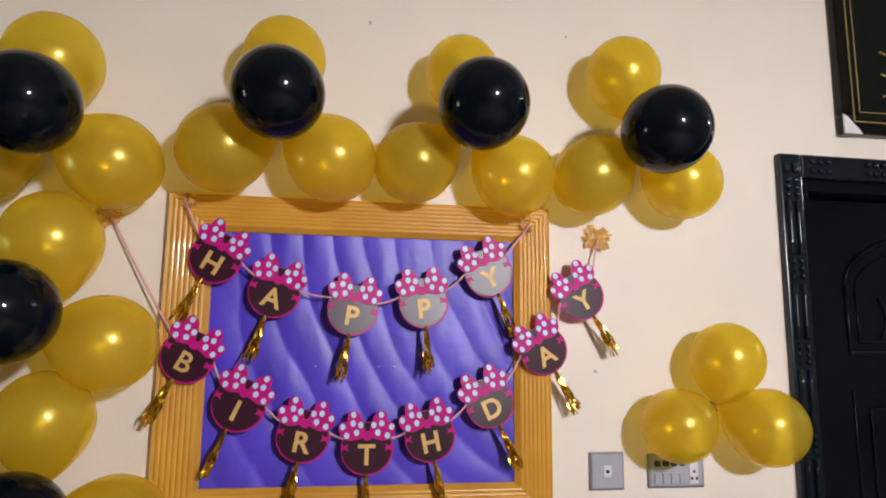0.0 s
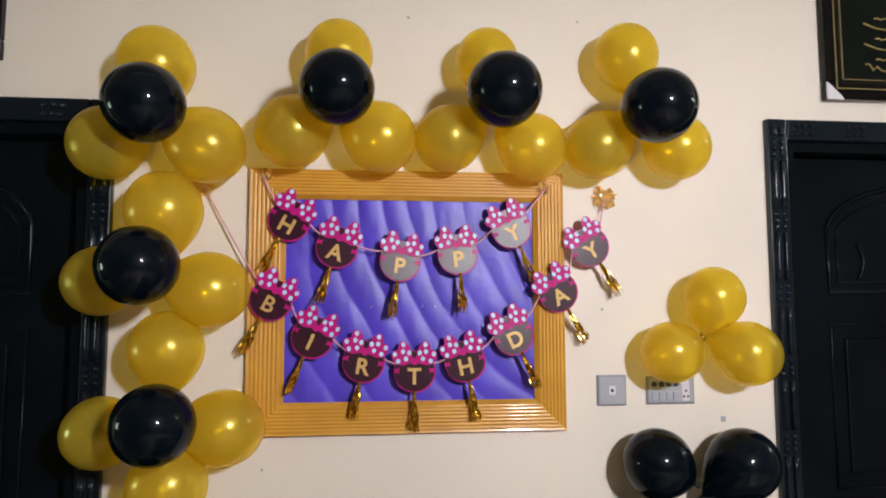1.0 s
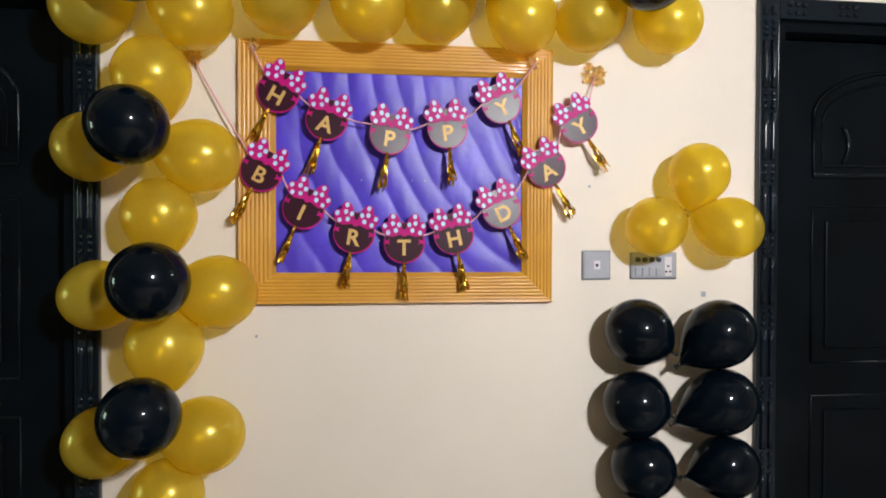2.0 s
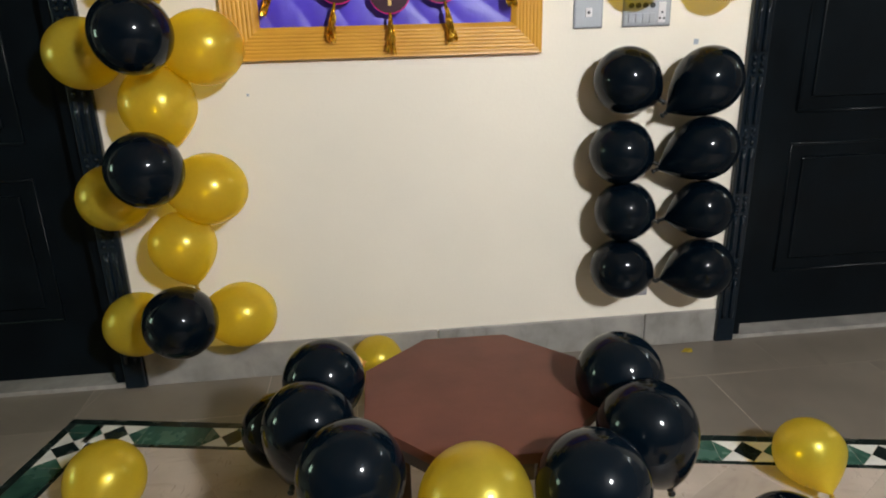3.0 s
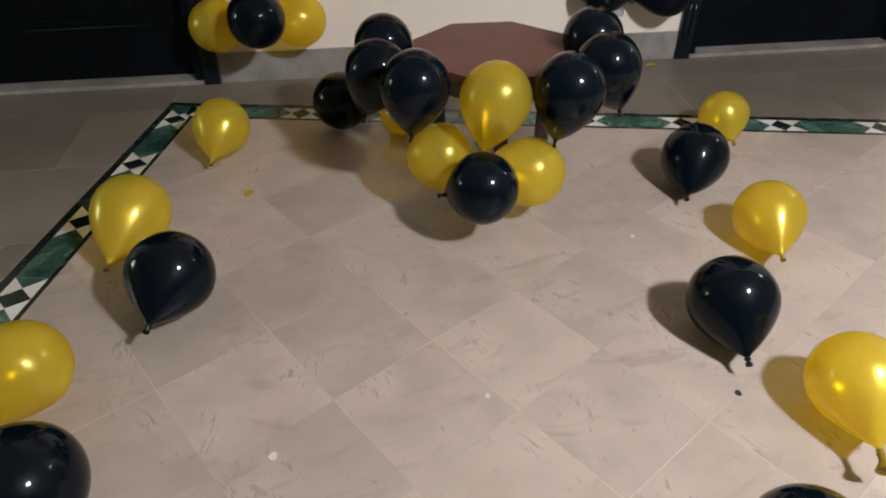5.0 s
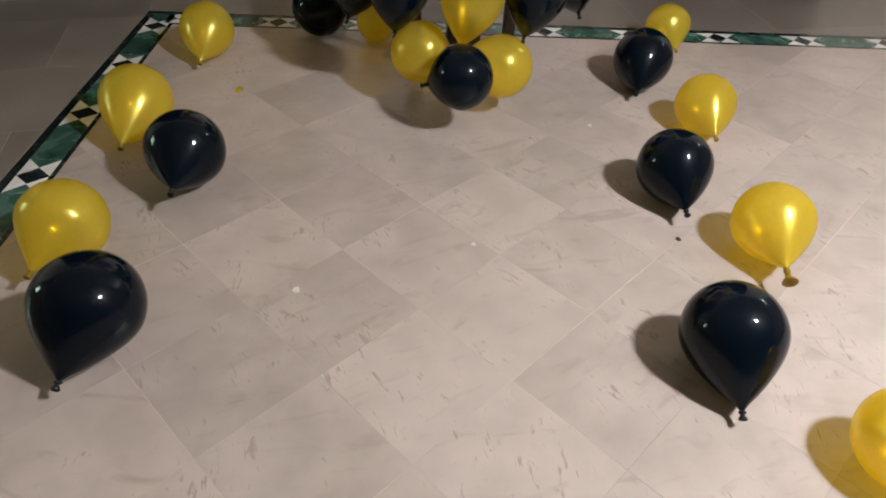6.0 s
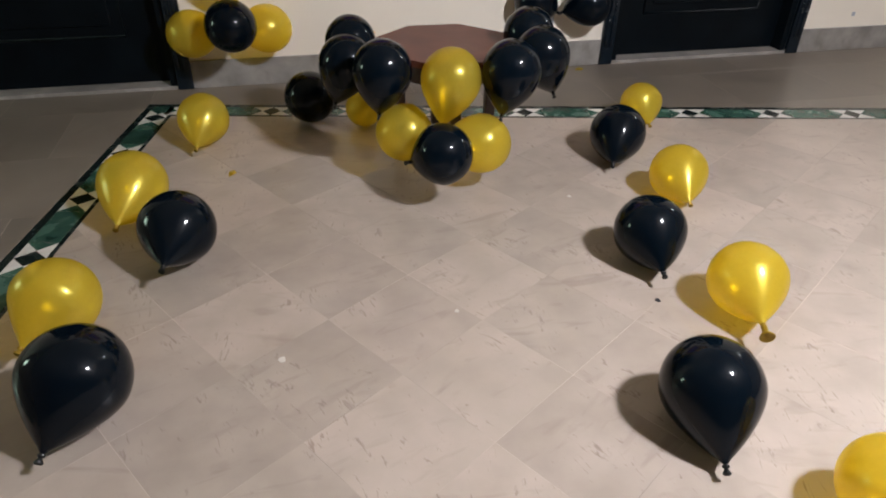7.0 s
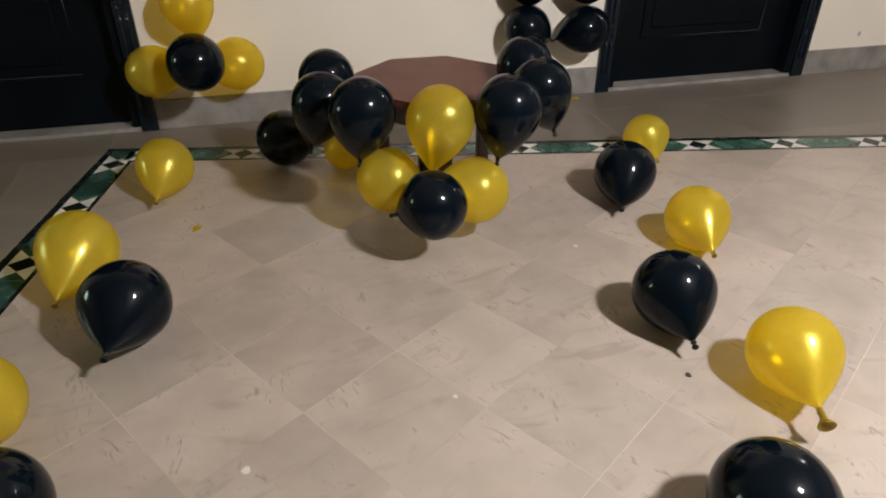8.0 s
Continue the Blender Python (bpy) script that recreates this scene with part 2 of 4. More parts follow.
def base(name, label, category, at=(0, 0, 0), group="", kind=""):
    e = new(name)
    e.empty_display_size = 0.05
    e.matrix_basis = at if isinstance(at, Matrix) else Matrix.Translation(at)
    return tagged(e, label, category, group, kind)


def box(bm, x0, x1, y0, y1, z0, z1, bevel=0.0):
    r = bmesh.ops.create_cube(bm, size=1)
    vs = r["verts"]
    for v in vs:
        v.co = Vector(((x0 + x1) / 2 + v.co.x * (x1 - x0), (y0 + y1) / 2 + v.co.y * (y1 - y0), (z0 + z1) / 2 + v.co.z * (z1 - z0)))
    if bevel:
        edges = {e for v in vs for e in v.link_edges}
        bmesh.ops.bevel(bm, geom=list(edges), offset=bevel, segments=2, affect="EDGES", profile=0.5)
    return bm


def boxed(*a, bevel=0.0):
    return box(bmesh.new(), *a, bevel=bevel)


def prism(points, z0, z1, bevel=0.0):
    """A flat plate with the outline points (x, y), from z0 to z1."""
    bm = bmesh.new()
    lo = [bm.verts.new((x, y, z0)) for x, y in points]
    hi = [bm.verts.new((x, y, z1)) for x, y in points]
    n = len(points)
    bm.faces.new(hi)
    bm.faces.new(lo[::-1])
    for i in range(n):
        bm.faces.new((lo[i], lo[(i + 1) % n], hi[(i + 1) % n], hi[i]))
    if bevel:
        top = [e for e in bm.edges if all(v.co.z == z1 for v in e.verts)]
        bmesh.ops.bevel(bm, geom=top, offset=bevel, segments=2, affect="EDGES", profile=0.5)
    return bm


def lathe(bm, profile, m=Matrix(), seg=32):
    """A solid of revolution about z; profile rows (radius, z) from top to bottom."""
    rings = []
    for r, z in profile:
        if r < 1e-6:
            rings.append([bm.verts.new(m @ Vector((0, 0, z)))])
        else:
            rings.append([bm.verts.new(m @ Vector((r * math.cos(2 * math.pi * k / seg), r * math.sin(2 * math.pi * k / seg), z))) for k in range(seg)])
    for a, b in zip(rings, rings[1:]):
        for k in range(seg):
            j = (k + 1) % seg
            if len(a) == 1:
                bm.faces.new((a[0], b[k], b[j]))
            elif len(b) == 1:
                bm.faces.new((a[k], b[0], a[j]))
            else:
                bm.faces.new((a[k], b[k], b[j], a[j]))
    return bm


def tube(bm, path, radius, seg=8):
    """A round bar along the points of path."""
    rings = []
    pts = [Vector(p) for p in path]
    for i, p in enumerate(pts):
        d = (pts[min(i + 1, len(pts) - 1)] - pts[max(i - 1, 0)]).normalized()
        up = Vector((0, 1, 0)) if abs(d.y) < 0.9 else Vector((1, 0, 0))
        a = d.cross(up).normalized()
        b = d.cross(a)
        rings.append([bm.verts.new(p + radius * (math.cos(2 * math.pi * k / seg) * a + math.sin(2 * math.pi * k / seg) * b)) for k in range(seg)])
    for a, b in zip(rings, rings[1:]):
        for k in range(seg):
            bm.faces.new((a[k], a[(k + 1) % seg], b[(k + 1) % seg], b[k]))
    bm.faces.new(rings[0])
    bm.faces.new(rings[-1][::-1])
    return bm


# ---- the room ----
DOORS = {"west": (-2.338, -1.231), "east": (1.029, 2.135)}
DOOR_TOP = 2.048


def north_wall():
    bm = bmesh.new()
    (a0, a1), (b0, b1) = DOORS["west"], DOORS["east"]
    y0, y1 = WALL_Y, WALL_Y + 0.22
    for x0, x1, z0, z1 in ((ROOM_X0 - 0.2, a0, 0, ROOM_Z), (a0, a1, DOOR_TOP, ROOM_Z), (a1, b0, 0, ROOM_Z), (b0, b1, DOOR_TOP, ROOM_Z), (b1, ROOM_X1 + 0.2, 0, ROOM_Z)):
        box(bm, x0, x1, y0, y1, z0, z1)
    return tagged(part("wall_north", bm, M_WALL, None), "peach-cream painted plaster wall", "wall", kind="structure")


WINDOW = (0.95, 1.6, 0.90, 1.75)
north_wall()
w0, w1, h0, h1 = WINDOW
bm = bmesh.new()
for y0, y1, z0, z1 in ((ROOM_Y0, w0, 0, ROOM_Z), (w1, WALL_Y, 0, ROOM_Z), (w0, w1, 0, h0), (w0, w1, h1, ROOM_Z)):
    box(bm, ROOM_X0 - 0.2, ROOM_X0, y0, y1, z0, z1)
# west, east and south walls are unseen, added to close the room
tagged(part("wall_west", bm, M_WALL_FAR, None), "unseen wall with a window, dark tan to cut bounce light", "wall", kind="structure")
tagged(part("wall_east", boxed(ROOM_X1, ROOM_X1 + 0.2, ROOM_Y0, WALL_Y, 0, ROOM_Z), M_WALL_FAR, None), "unseen wall, dark tan to cut bounce light", "wall", kind="structure")
tagged(part("wall_south", boxed(ROOM_X0 - 0.2, ROOM_X1 + 0.2, ROOM_Y0 - 0.2, ROOM_Y0, 0, ROOM_Z), M_WALL_FAR, None), "unseen wall, dark tan to cut bounce light", "wall", kind="structure")
tagged(part("ceiling", boxed(ROOM_X0 - 0.2, ROOM_X1 + 0.2, ROOM_Y0 - 0.2, WALL_Y + 0.22, ROOM_Z, ROOM_Z + 0.15), M_CEIL, None), "unseen ceiling, darkened to cut bounce light", "ceiling", kind="structure")

# window with a pale glow outside
win = base("window_1", "small window with a dark frame and pale green light outside", "window", kind="structure")
bm = bmesh.new()
fx0, fx1 = ROOM_X0 - 0.12, ROOM_X0 - 0.06
for y0, y1, z0, z1 in ((w0, w0 + 0.04, h0, h1), (w1 - 0.04, w1, h0, h1), (w0 + 0.04, w1 - 0.04, h0, h0 + 0.04), (w0 + 0.04, w1 - 0.04, h1 - 0.04, h1)):
    box(bm, fx0, fx1, y0, y1, z0, z1, bevel=0.004)
part("window_frame", bm, M_BLACK_LACQUER, win)
tagged(part("backdrop", boxed(ROOM_X0 - 0.2, ROOM_X0 - 0.19, w0, w1, h0, h1), M_OUTSIDE, None), "pale green light outside the window", "backdrop", kind="structure")


def ceiling_bulb():
    x, y, z = BULB_AT
    lamp = base("ceiling_lamp", "white globe lamp on a cord under an added light-blocking shade", "lamp", (x, y, z))
    part("globe", lathe(bmesh.new(), [(0, -0.12)] + [(0.12 * math.sin(a * math.pi / 12), -0.12 * math.cos(a * math.pi / 12)) for a in range(1, 12)] + [(0, 0.12)], seg=24), M_BULB, lamp, "glowing white globe", True)
    part("socket", lathe(bmesh.new(), [(0, 0.20), (0.03, 0.195), (0.035, 0.121), (0, 0.121)], seg=16), M_WHITE_PLASTIC, lamp, "", True)
    # added out of view: blocks upward light, dimming the ceiling and upper wall
    part("shade", lathe(bmesh.new(), [(0.03, 0.19), (0.13, 0.165), (0.25, 0.085), (0.253, 0.082), (0.248, 0.080), (0.128, 0.158), (0.03, 0.184)], seg=40), M_PIC_BLACK, lamp, "added dark shade that blocks upward light", True)
    part("cord", tube(bmesh.new(), [(0, 0, 0.19), (0, 0, ROOM_Z - z - 0.02)], 0.004), M_DARK_PLASTIC, lamp)
    part("ceiling_rose", lathe(bmesh.new(), [(0, ROOM_Z - z), (0.045, ROOM_Z - z), (0.035, ROOM_Z - z - 0.03), (0, ROOM_Z - z - 0.03)], seg=20), M_WHITE_PLASTIC, lamp)


ceiling_bulb()
tl = base("tube_light", "white fluorescent tube light on the wall", "lamp", (ROOM_X1, 1.5, 2.85))
part("batten", boxed(-0.05, 0, -0.34, 0.34, -0.03, 0.03, bevel=0.005), M_WHITE_PLASTIC, tl)
part("tube", tube(bmesh.new(), [(-0.075, -0.30, 0), (-0.075, 0.30, 0)], 0.019, 12), M_TUBE, tl, "glowing tube", True)


# ---- doors ----
def bead(bm, x, y, z, s):
    r = bmesh.ops.create_icosphere(bm, subdivisions=1, radius=s)
    for v in r["verts"]:
        v.co = Vector((v.co.x * 1.0, v.co.y * 0.7, v.co.z * 1.15)) + Vector((x, y, z))


def trim_bar(parent, length, name, reeded=True):
    """A carved door casing along z from 0, 75 mm wide: board, two reeds broken by groups of beads."""
    wd = 0.072
    bm = boxed(0, wd, -0.026, 0, 0, length, bevel=0.005)
    board = part(name, bm, M_CASING, parent)
    reeds, beads = bmesh.new(), bmesh.new()
    z, step, gap = (0.10, 0.245, 0.0215) if reeded else (-0.125, 0.1875, 0.0265)
    while z < length - 0.05:
        end = min(z + (step - 0.085 if reeded else 0.14), length - 0.03)
        for x in (0.022, 0.05) if reeded else ():
            tube(reeds, [(x, -0.027, z + (end - z) * k / 4) for k in range(5)], 0.0095, 8)
        if end + 0.08 < length:
            for k in range(3):
                for x in (0.022, 0.05):
                    bead(beads, x, -0.028, end + 0.021 + k * gap, 0.0095)
        z += step
    if reeded:
        part("reed", reeds, M_CASING, board, smooth=True)
    part("bead", beads, M_CASING, board, smooth=True)
    return board


def ornate_door(name, x0, x1, label):
    """A closed panelled door in its carved casing."""
    d = base(name, label, "door", ((x0 + x1) / 2, WALL_Y, 0), kind="structure")
    hw, top = (x1 - x0) / 2, DOOR_TOP
    wd = 0.072
    for side in (-1, 1):
        b = trim_bar(d, top + wd, "casing")
        b.matrix_basis = pose(-hw - wd, 0, 0) if side < 0 else pose(hw, 0, 0)
    b = trim_bar(d, 2 * hw - 0.004, "head_casing", False)
    b.matrix_basis = pose(-hw + 0.002, 0, top + wd, 0, 90, 0)
    bm = bmesh.new()
    for s in (-1, 1):
        box(bm, min(s * hw, s * (hw - 0.035)), max(s * hw, s * (hw - 0.035)), -0.003, 0.14, 0, top)
    box(bm, -hw + 0.035, hw - 0.035, -0.003, 0.14, top - 0.035, top)
    part("jamb", bm, M_BLACK_LACQUER, d)
    lw, lt, ly = hw - 0.038, top - 0.038, 0.075
    leaf = part("door_leaf", boxed(-lw, lw, ly, ly + 0.045, 0.018, lt, bevel=0.003), M_BLACK_LACQUER, d, "glossy black door leaf")
    # raised mouldings
    def arch(px, z0, z1, rise, n=16):
        pts = [(-px, ly - 0.001, z1), (-px, ly - 0.001, z0), (px, ly - 0.001, z0), (px, ly - 0.001, z1)]
        pts += [(px * math.cos(math.pi * k / n), ly - 0.001, z1 + rise * math.sin(math.pi * k / n)) for k in range(n + 1)]
        return pts
    px = lw * 0.69
    bm = bmesh.new()
    tube(bm, arch(px, 1.53, 1.74, 0.17), 0.009)
    tube(bm, arch(px - 0.035, 1.565, 1.72, 0.15), 0.005, 6)
    part("upper_moulding", bm, M_BLACK_LACQUER, leaf, smooth=True)
    bm = bmesh.new()
    for s in (-1, 1):
        tube(bm, [(s * (px - 0.115 - 0.022 * math.sin(math.pi * k / 10)), ly - 0.001, 1.575 + 0.13 * k / 10) for k in range(11)], 0.008)
    part("scroll", bm, M_BLACK_LACQUER, leaf, smooth=True)
    for z0, z1, nm in ((0.86, 1.42, "middle_moulding"), (0.24, 0.74, "lower_moulding")):
        bm = bmesh.new()
        tube(bm, [(-px, ly - 0.001, z0), (px, ly - 0.001, z0), (px, ly - 0.001, z1), (-px, ly - 0.001, z1), (-px, ly - 0.001, z0 + 0.002)], 0.006)
        part(nm, bm, M_BLACK_LACQUER, leaf, smooth=True)
        bm = bmesh.new()
        box(bm, -px + 0.05, px - 0.05, ly - 0.007, ly, z0 + 0.05, z1 - 0.05, bevel=0.006)
        part("raised_panel", bm, M_BLACK_LACQUER, leaf)
    part("threshold", boxed(-hw, hw, -0.012, 0.2, -0.004, 0.016, bevel=0.003), M_SKIRT, d, "grey marble threshold")
    return d


ornate_door("door_1", *DOORS["west"], "closed glossy black wooden door in a carved black casing")
ornate_door("door_2", *DOORS["east"], "closed glossy black arched-panel door in a carved black casing")

# skirting between and beside the doors
for x0, x1 in ((ROOM_X0, DOORS["west"][0] - 0.072), (DOORS["west"][1] + 0.072, -0.12), (-0.118, 0.669), (0.671, DOORS["east"][0] - 0.072), (DOORS["east"][1] + 0.072, 2.9), (2.902, ROOM_X1)):
    tagged(part("baseboard", boxed(x0 + 0.001, x1 - 0.001, WALL_Y - 0.014, WALL_Y, 0, 0.132, bevel=0.003), M_SKIRT, None), "grey marble skirting along the wall", "baseboard", kind="structure")


# ---- balloons ----
def balloon_profile(r, tail, pinch):
    pts = []
    for k in range(12):
        a = math.pi / 2 * k / 12
        pts.append((r * math.sin(a), 1.05 * r * math.cos(a)))
    n = 16
    for k in range(n):
        s = k / n
        if pinch > 0.6:
            w = (1 - s ** 1.85) ** pinch
        else:
            # pear shape: rounded shoulder that runs into a cone, fuller as pinch grows
            w = 1 - (math.sqrt(s * s + 0.23) - 0.48) / (math.sqrt(1.23) - 0.48)
            w = (1 - pinch) * w + pinch * (1 - s ** 1.85) ** 0.8
        pts.append((max(r * w, 0.05 * r), -tail * r * s))
    pts.append((0.05 * r, -tail * r))
    return pts


MESHES = {}


def balloon(kind, c, r, tail_to, tail=1.45, pinch=0.88, where="on the floor", squash=1.0, group="", knot=1.0):
    """One balloon: the round end's centre c, its radius, the way its neck points; pinch under 0.6 gives a pear with a cone."""
    mat, colour = (M_GOLD, "metallic gold") if kind == "g" else (M_BLACK, "glossy black")
    key = (kind, round(tail, 2), round(pinch, 2), knot)
    if key not in MESHES:
        body = mesh_of(lathe(bmesh.new(), balloon_profile(1.0, tail, pinch), seg=44), "balloon_body", mat, True)
        kp = [(0.045, -tail + 0.01), (0.05, -tail - 0.01), (0.075, -tail - 0.03), (0.065, -tail - 0.065), (0.035, -tail - 0.08), (0.045, -tail - 0.10), (0.085 * knot, -tail - 0.10 - 0.06 * knot), (0.07 * knot, -tail - 0.12 - 0.075 * knot), (0, -tail - 0.11)]
        if knot > 2:
            # long twisted neck that ends in a flared lip
            kp = [(0.05, -tail + 0.01), (0.075, -tail - 0.02), (0.05, -tail - 0.06), (0.085, -tail - 0.10), (0.055, -tail - 0.15), (0.075, -tail - 0.19), (0.06, -tail - 0.23), (0.13, -tail - 0.33), (0.19, -tail - 0.42), (0.17, -tail - 0.44), (0.05, -tail - 0.30), (0, -tail - 0.29)]
        MESHES[key] = (body, mesh_of(lathe(bmesh.new(), kp, seg=14), "balloon_knot", M_GOLD_KNOT if kind == "g" else M_BLACK_KNOT, True))
    body, knot_mesh = MESHES[key]
    turn = Vector(tail_to).to_track_quat("-Z", "Y").to_matrix().to_4x4()
    size = "small " if r < 0.085 else ("large " if r > 0.108 else "")
    e = base("balloon", f"{size}{colour} latex balloon {where}", "balloon", Matrix.Translation(c) @ turn, group)
    for nm, me in (("body", body), ("knot", knot_mesh)):
        o = new(nm, me)
        o.parent = e
        o.matrix_basis = Matrix.Diagonal((r * squash, r * squash, r, 1))
    return e


def cluster(hub, golds, black, where):
    """Three gold balloons against the wall tied at the hub, one black in front."""
    for x, z, r in golds:
        c = Vector((x, WALL_Y - 1.15 * r, z))
        balloon("g", c, r, Vector(hub) - c, 1.30, 0.75, where, group="gold wall balloons")
    if black:
        c = Vector((black[0], 1.70, black[1]))
        balloon("b", c, black[2], Vector(hub) - c + Vector((0, 0.05, 0)), 1.35, 0.72, where, group="black wall balloons")


W_ARCH = "taped to the wall"
cluster((-1.001, 1.87, 2.037), [(-1.007, 2.192, 0.111), (-1.138, 1.962, 0.106), (-0.859, 1.959, 0.111)], (-0.979, 2.029, 0.107), W_ARCH)
cluster((-0.480, 1.87, 2.085), [(-0.477, 2.249, 0.103), (-0.611, 2.009, 0.108), (-0.352, 1.997, 0.108)], (-0.471, 2.089, 0.104), W_ARCH)
cluster((-0.014, 1.87, 2.077), [(-0.020, 2.251, 0.097), (-0.140, 2.000, 0.102), (0.118, 1.980, 0.104)], (-0.003, 2.097, 0.107), W_ARCH)
cluster((0.450, 1.87, 2.087), [(0.430, 2.280, 0.101), (0.333, 1.990, 0.105), (0.589, 1.991, 0.103)], (0.452, 2.065, 0.108), W_ARCH)
cluster((-0.991, 1.87, 1.569), [(-1.143, 1.561, 0.100), (-0.839, 1.537, 0.109)], (-0.980, 1.595, 0.105), W_ARCH)
cluster((-0.958, 1.87, 1.159), [(-1.126, 1.135, 0.101), (-0.789, 1.143, 0.108)], (-0.928, 1.184, 0.106), W_ARCH)
cluster((-0.972, 1.87, 0.739), [(-1.116, 0.711, 0.102), (-0.828, 0.726, 0.111)], (-0.952, 0.825, 0.106), W_ARCH)
cluster((-0.945, 1.87, 0.312), [(-1.110, 0.287, 0.105), (-0.780, 0.298, 0.108)], (-0.924, 0.360, 0.110), W_ARCH)
for x, z, r, down in ((-0.972, 1.764, 0.110, (0.01, 0.02, -0.15)), (-0.954, 1.365, 0.105, (0, 0.02, -0.15)), (-0.939, 0.983, 0.110, (0, 0.02, -0.16)), (-0.934, 0.546, 0.104, (0.025, 0.01, -0.18))):
    balloon("g", (x, WALL_Y - 1.15 * r, z), r, down, 1.36, 0.85, W_ARCH, group="gold wall balloons")
W_TRIO = "in a trio taped above a switch"
for x, z, r in ((0.698, 1.509, 0.096), (0.558, 1.343, 0.095), (0.799, 1.338, 0.101)):
    c = Vector((x, WALL_Y - 1.15 * r, z))
    balloon("g", c, r, Vector((0.685, 1.93, 1.391)) - c, 1.28, 0.85, W_TRIO, group="gold wall balloons")
W_COL = "in a double column beside the door"
for x, z, r, kx, kz in ((0.503, 1.005, 0.106, 0.634, 0.933), (0.499, 0.775, 0.106, 0.627, 0.729), (0.523, 0.572, 0.102, 0.648, 0.524), (0.522, 0.366, 0.105, 0.660, 0.303), (0.772, 0.996, 0.109, 0.642, 0.891), (0.784, 0.777, 0.106, 0.627, 0.704), (0.796, 0.565, 0.102, 0.664, 0.528), (0.813, 0.346, 0.109, 0.666, 0.303)):
    c = Vector((x, 1.886, z))
    k = Vector((kx, 1.91, kz))
    balloon("b", c, r, k - c, (k - c).length / r - 0.1, 0.95, W_COL, group="black wall balloons")
W_FLOOR = "lying on the marble floor"
for kind, x, y, r, dx, dy, dz, tail, pinch, knot in (
    ("g", -1.056, 1.323, 0.099, -0.025, -0.137, -0.056, 1.58, 0.15, 1),
    ("g", -1.235, 0.769, 0.108, -0.023, -0.144, -0.036, 1.75, 0.15, 1),
    ("b", -1.068, 0.452, 0.110, -0.024, -0.146, -0.024, 1.43, 0.12, 1),
    ("g", -1.328, 0.170, 0.104, -0.059, -0.131, -0.042, 1.32, 0.20, 1),
    ("b", -1.214, -0.142, 0.114, -0.048, -0.126, -0.066, 1.36, 0.35, 1),
    ("b", -0.624, 1.466, 0.109, 0.070, 0.070, -0.050, 1.20, 0.7, 1),
    ("g", -0.407, 1.374, 0.078, 0.070, 0.070, -0.050, 1.20, 0.7, 1),
    ("g", 0.773, 1.164, 0.090, -0.009, -0.136, -0.062, 1.27, 0.25, 1),
    ("b", 0.511, 0.857, 0.107, -0.066, -0.123, -0.056, 1.50, 0.40, 1),
    ("g", 0.577, 0.512, 0.098, -0.035, -0.142, -0.031, 1.56, 0.15, 1),
    ("b", 0.284, 0.167, 0.106, -0.023, -0.140, -0.049, 1.39, 0.40, 1),
    ("g", 0.423, -0.107, 0.102, -0.047, -0.140, -0.023, 1.52, 0.10, 2.3),
    ("b", 0.101, -0.447, 0.109, -0.033, -0.129, -0.068, 1.45, 0.40, 1),
    ("g", 0.300, -0.745, 0.100, 0.06, -0.09, -0.06, 1.2, 0.8, 1),
    ("g", -0.341, 1.884, 0.085, 0.06, -0.03, -0.02, 1.2, 0.8, 1)):
    balloon(kind, (x, y, r + 0.001), r, (dx, dy, dz), tail, pinch, W_FLOOR, group=("gold" if kind == "g" else "black") + " floor balloons", knot=knot)
W_TABLE = "tied round the small brown table"
for kind, c, r, d, tail in (
    ("g", (-0.189, 0.739, 0.402), 0.100, (-0.029, 0.000, -0.172), 1.60),
    ("g", (-0.329, 0.806, 0.200), 0.100, (0.108, 0.000, -0.025), 1.10),
    ("g", (-0.083, 0.723, 0.176), 0.103, (-0.132, 0.000, 0.053), 1.30),
    ("b", (-0.248, 0.615, 0.197), 0.102, (-0.105, 0.050, -0.044), 1.10),
    ("b", (-0.468, 1.179, 0.416), 0.094, (-0.020, 0.000, -0.140), 1.38),
    ("b", (-0.498, 1.065, 0.373), 0.099, (-0.058, 0.000, -0.178), 1.60),
    ("b", (-0.402, 0.828, 0.415), 0.100, (-0.016, 0.000, -0.159), 1.52),
    ("b", (0.170, 1.014, 0.460), 0.093, (0.010, 0.000, -0.140), 1.38),
    ("b", (0.170, 0.864, 0.428), 0.097, (0.063, -0.000, -0.155), 1.60),
    ("b", (0.010, 0.716, 0.427), 0.099, (-0.026, 0.000, -0.161), 1.57)):
    balloon(kind, c, r, d, tail, 0.35 if kind == "g" and tail > 1.5 else 0.92, W_TABLE, group=("gold" if kind == "g" else "black") + " table balloons")


# ---- the small table ----
def octagon(r, turn=66):
    return [(r * math.cos(math.radians(turn + 45 * k)), r * math.sin(math.radians(turn + 45 * k))) for k in range(8)]


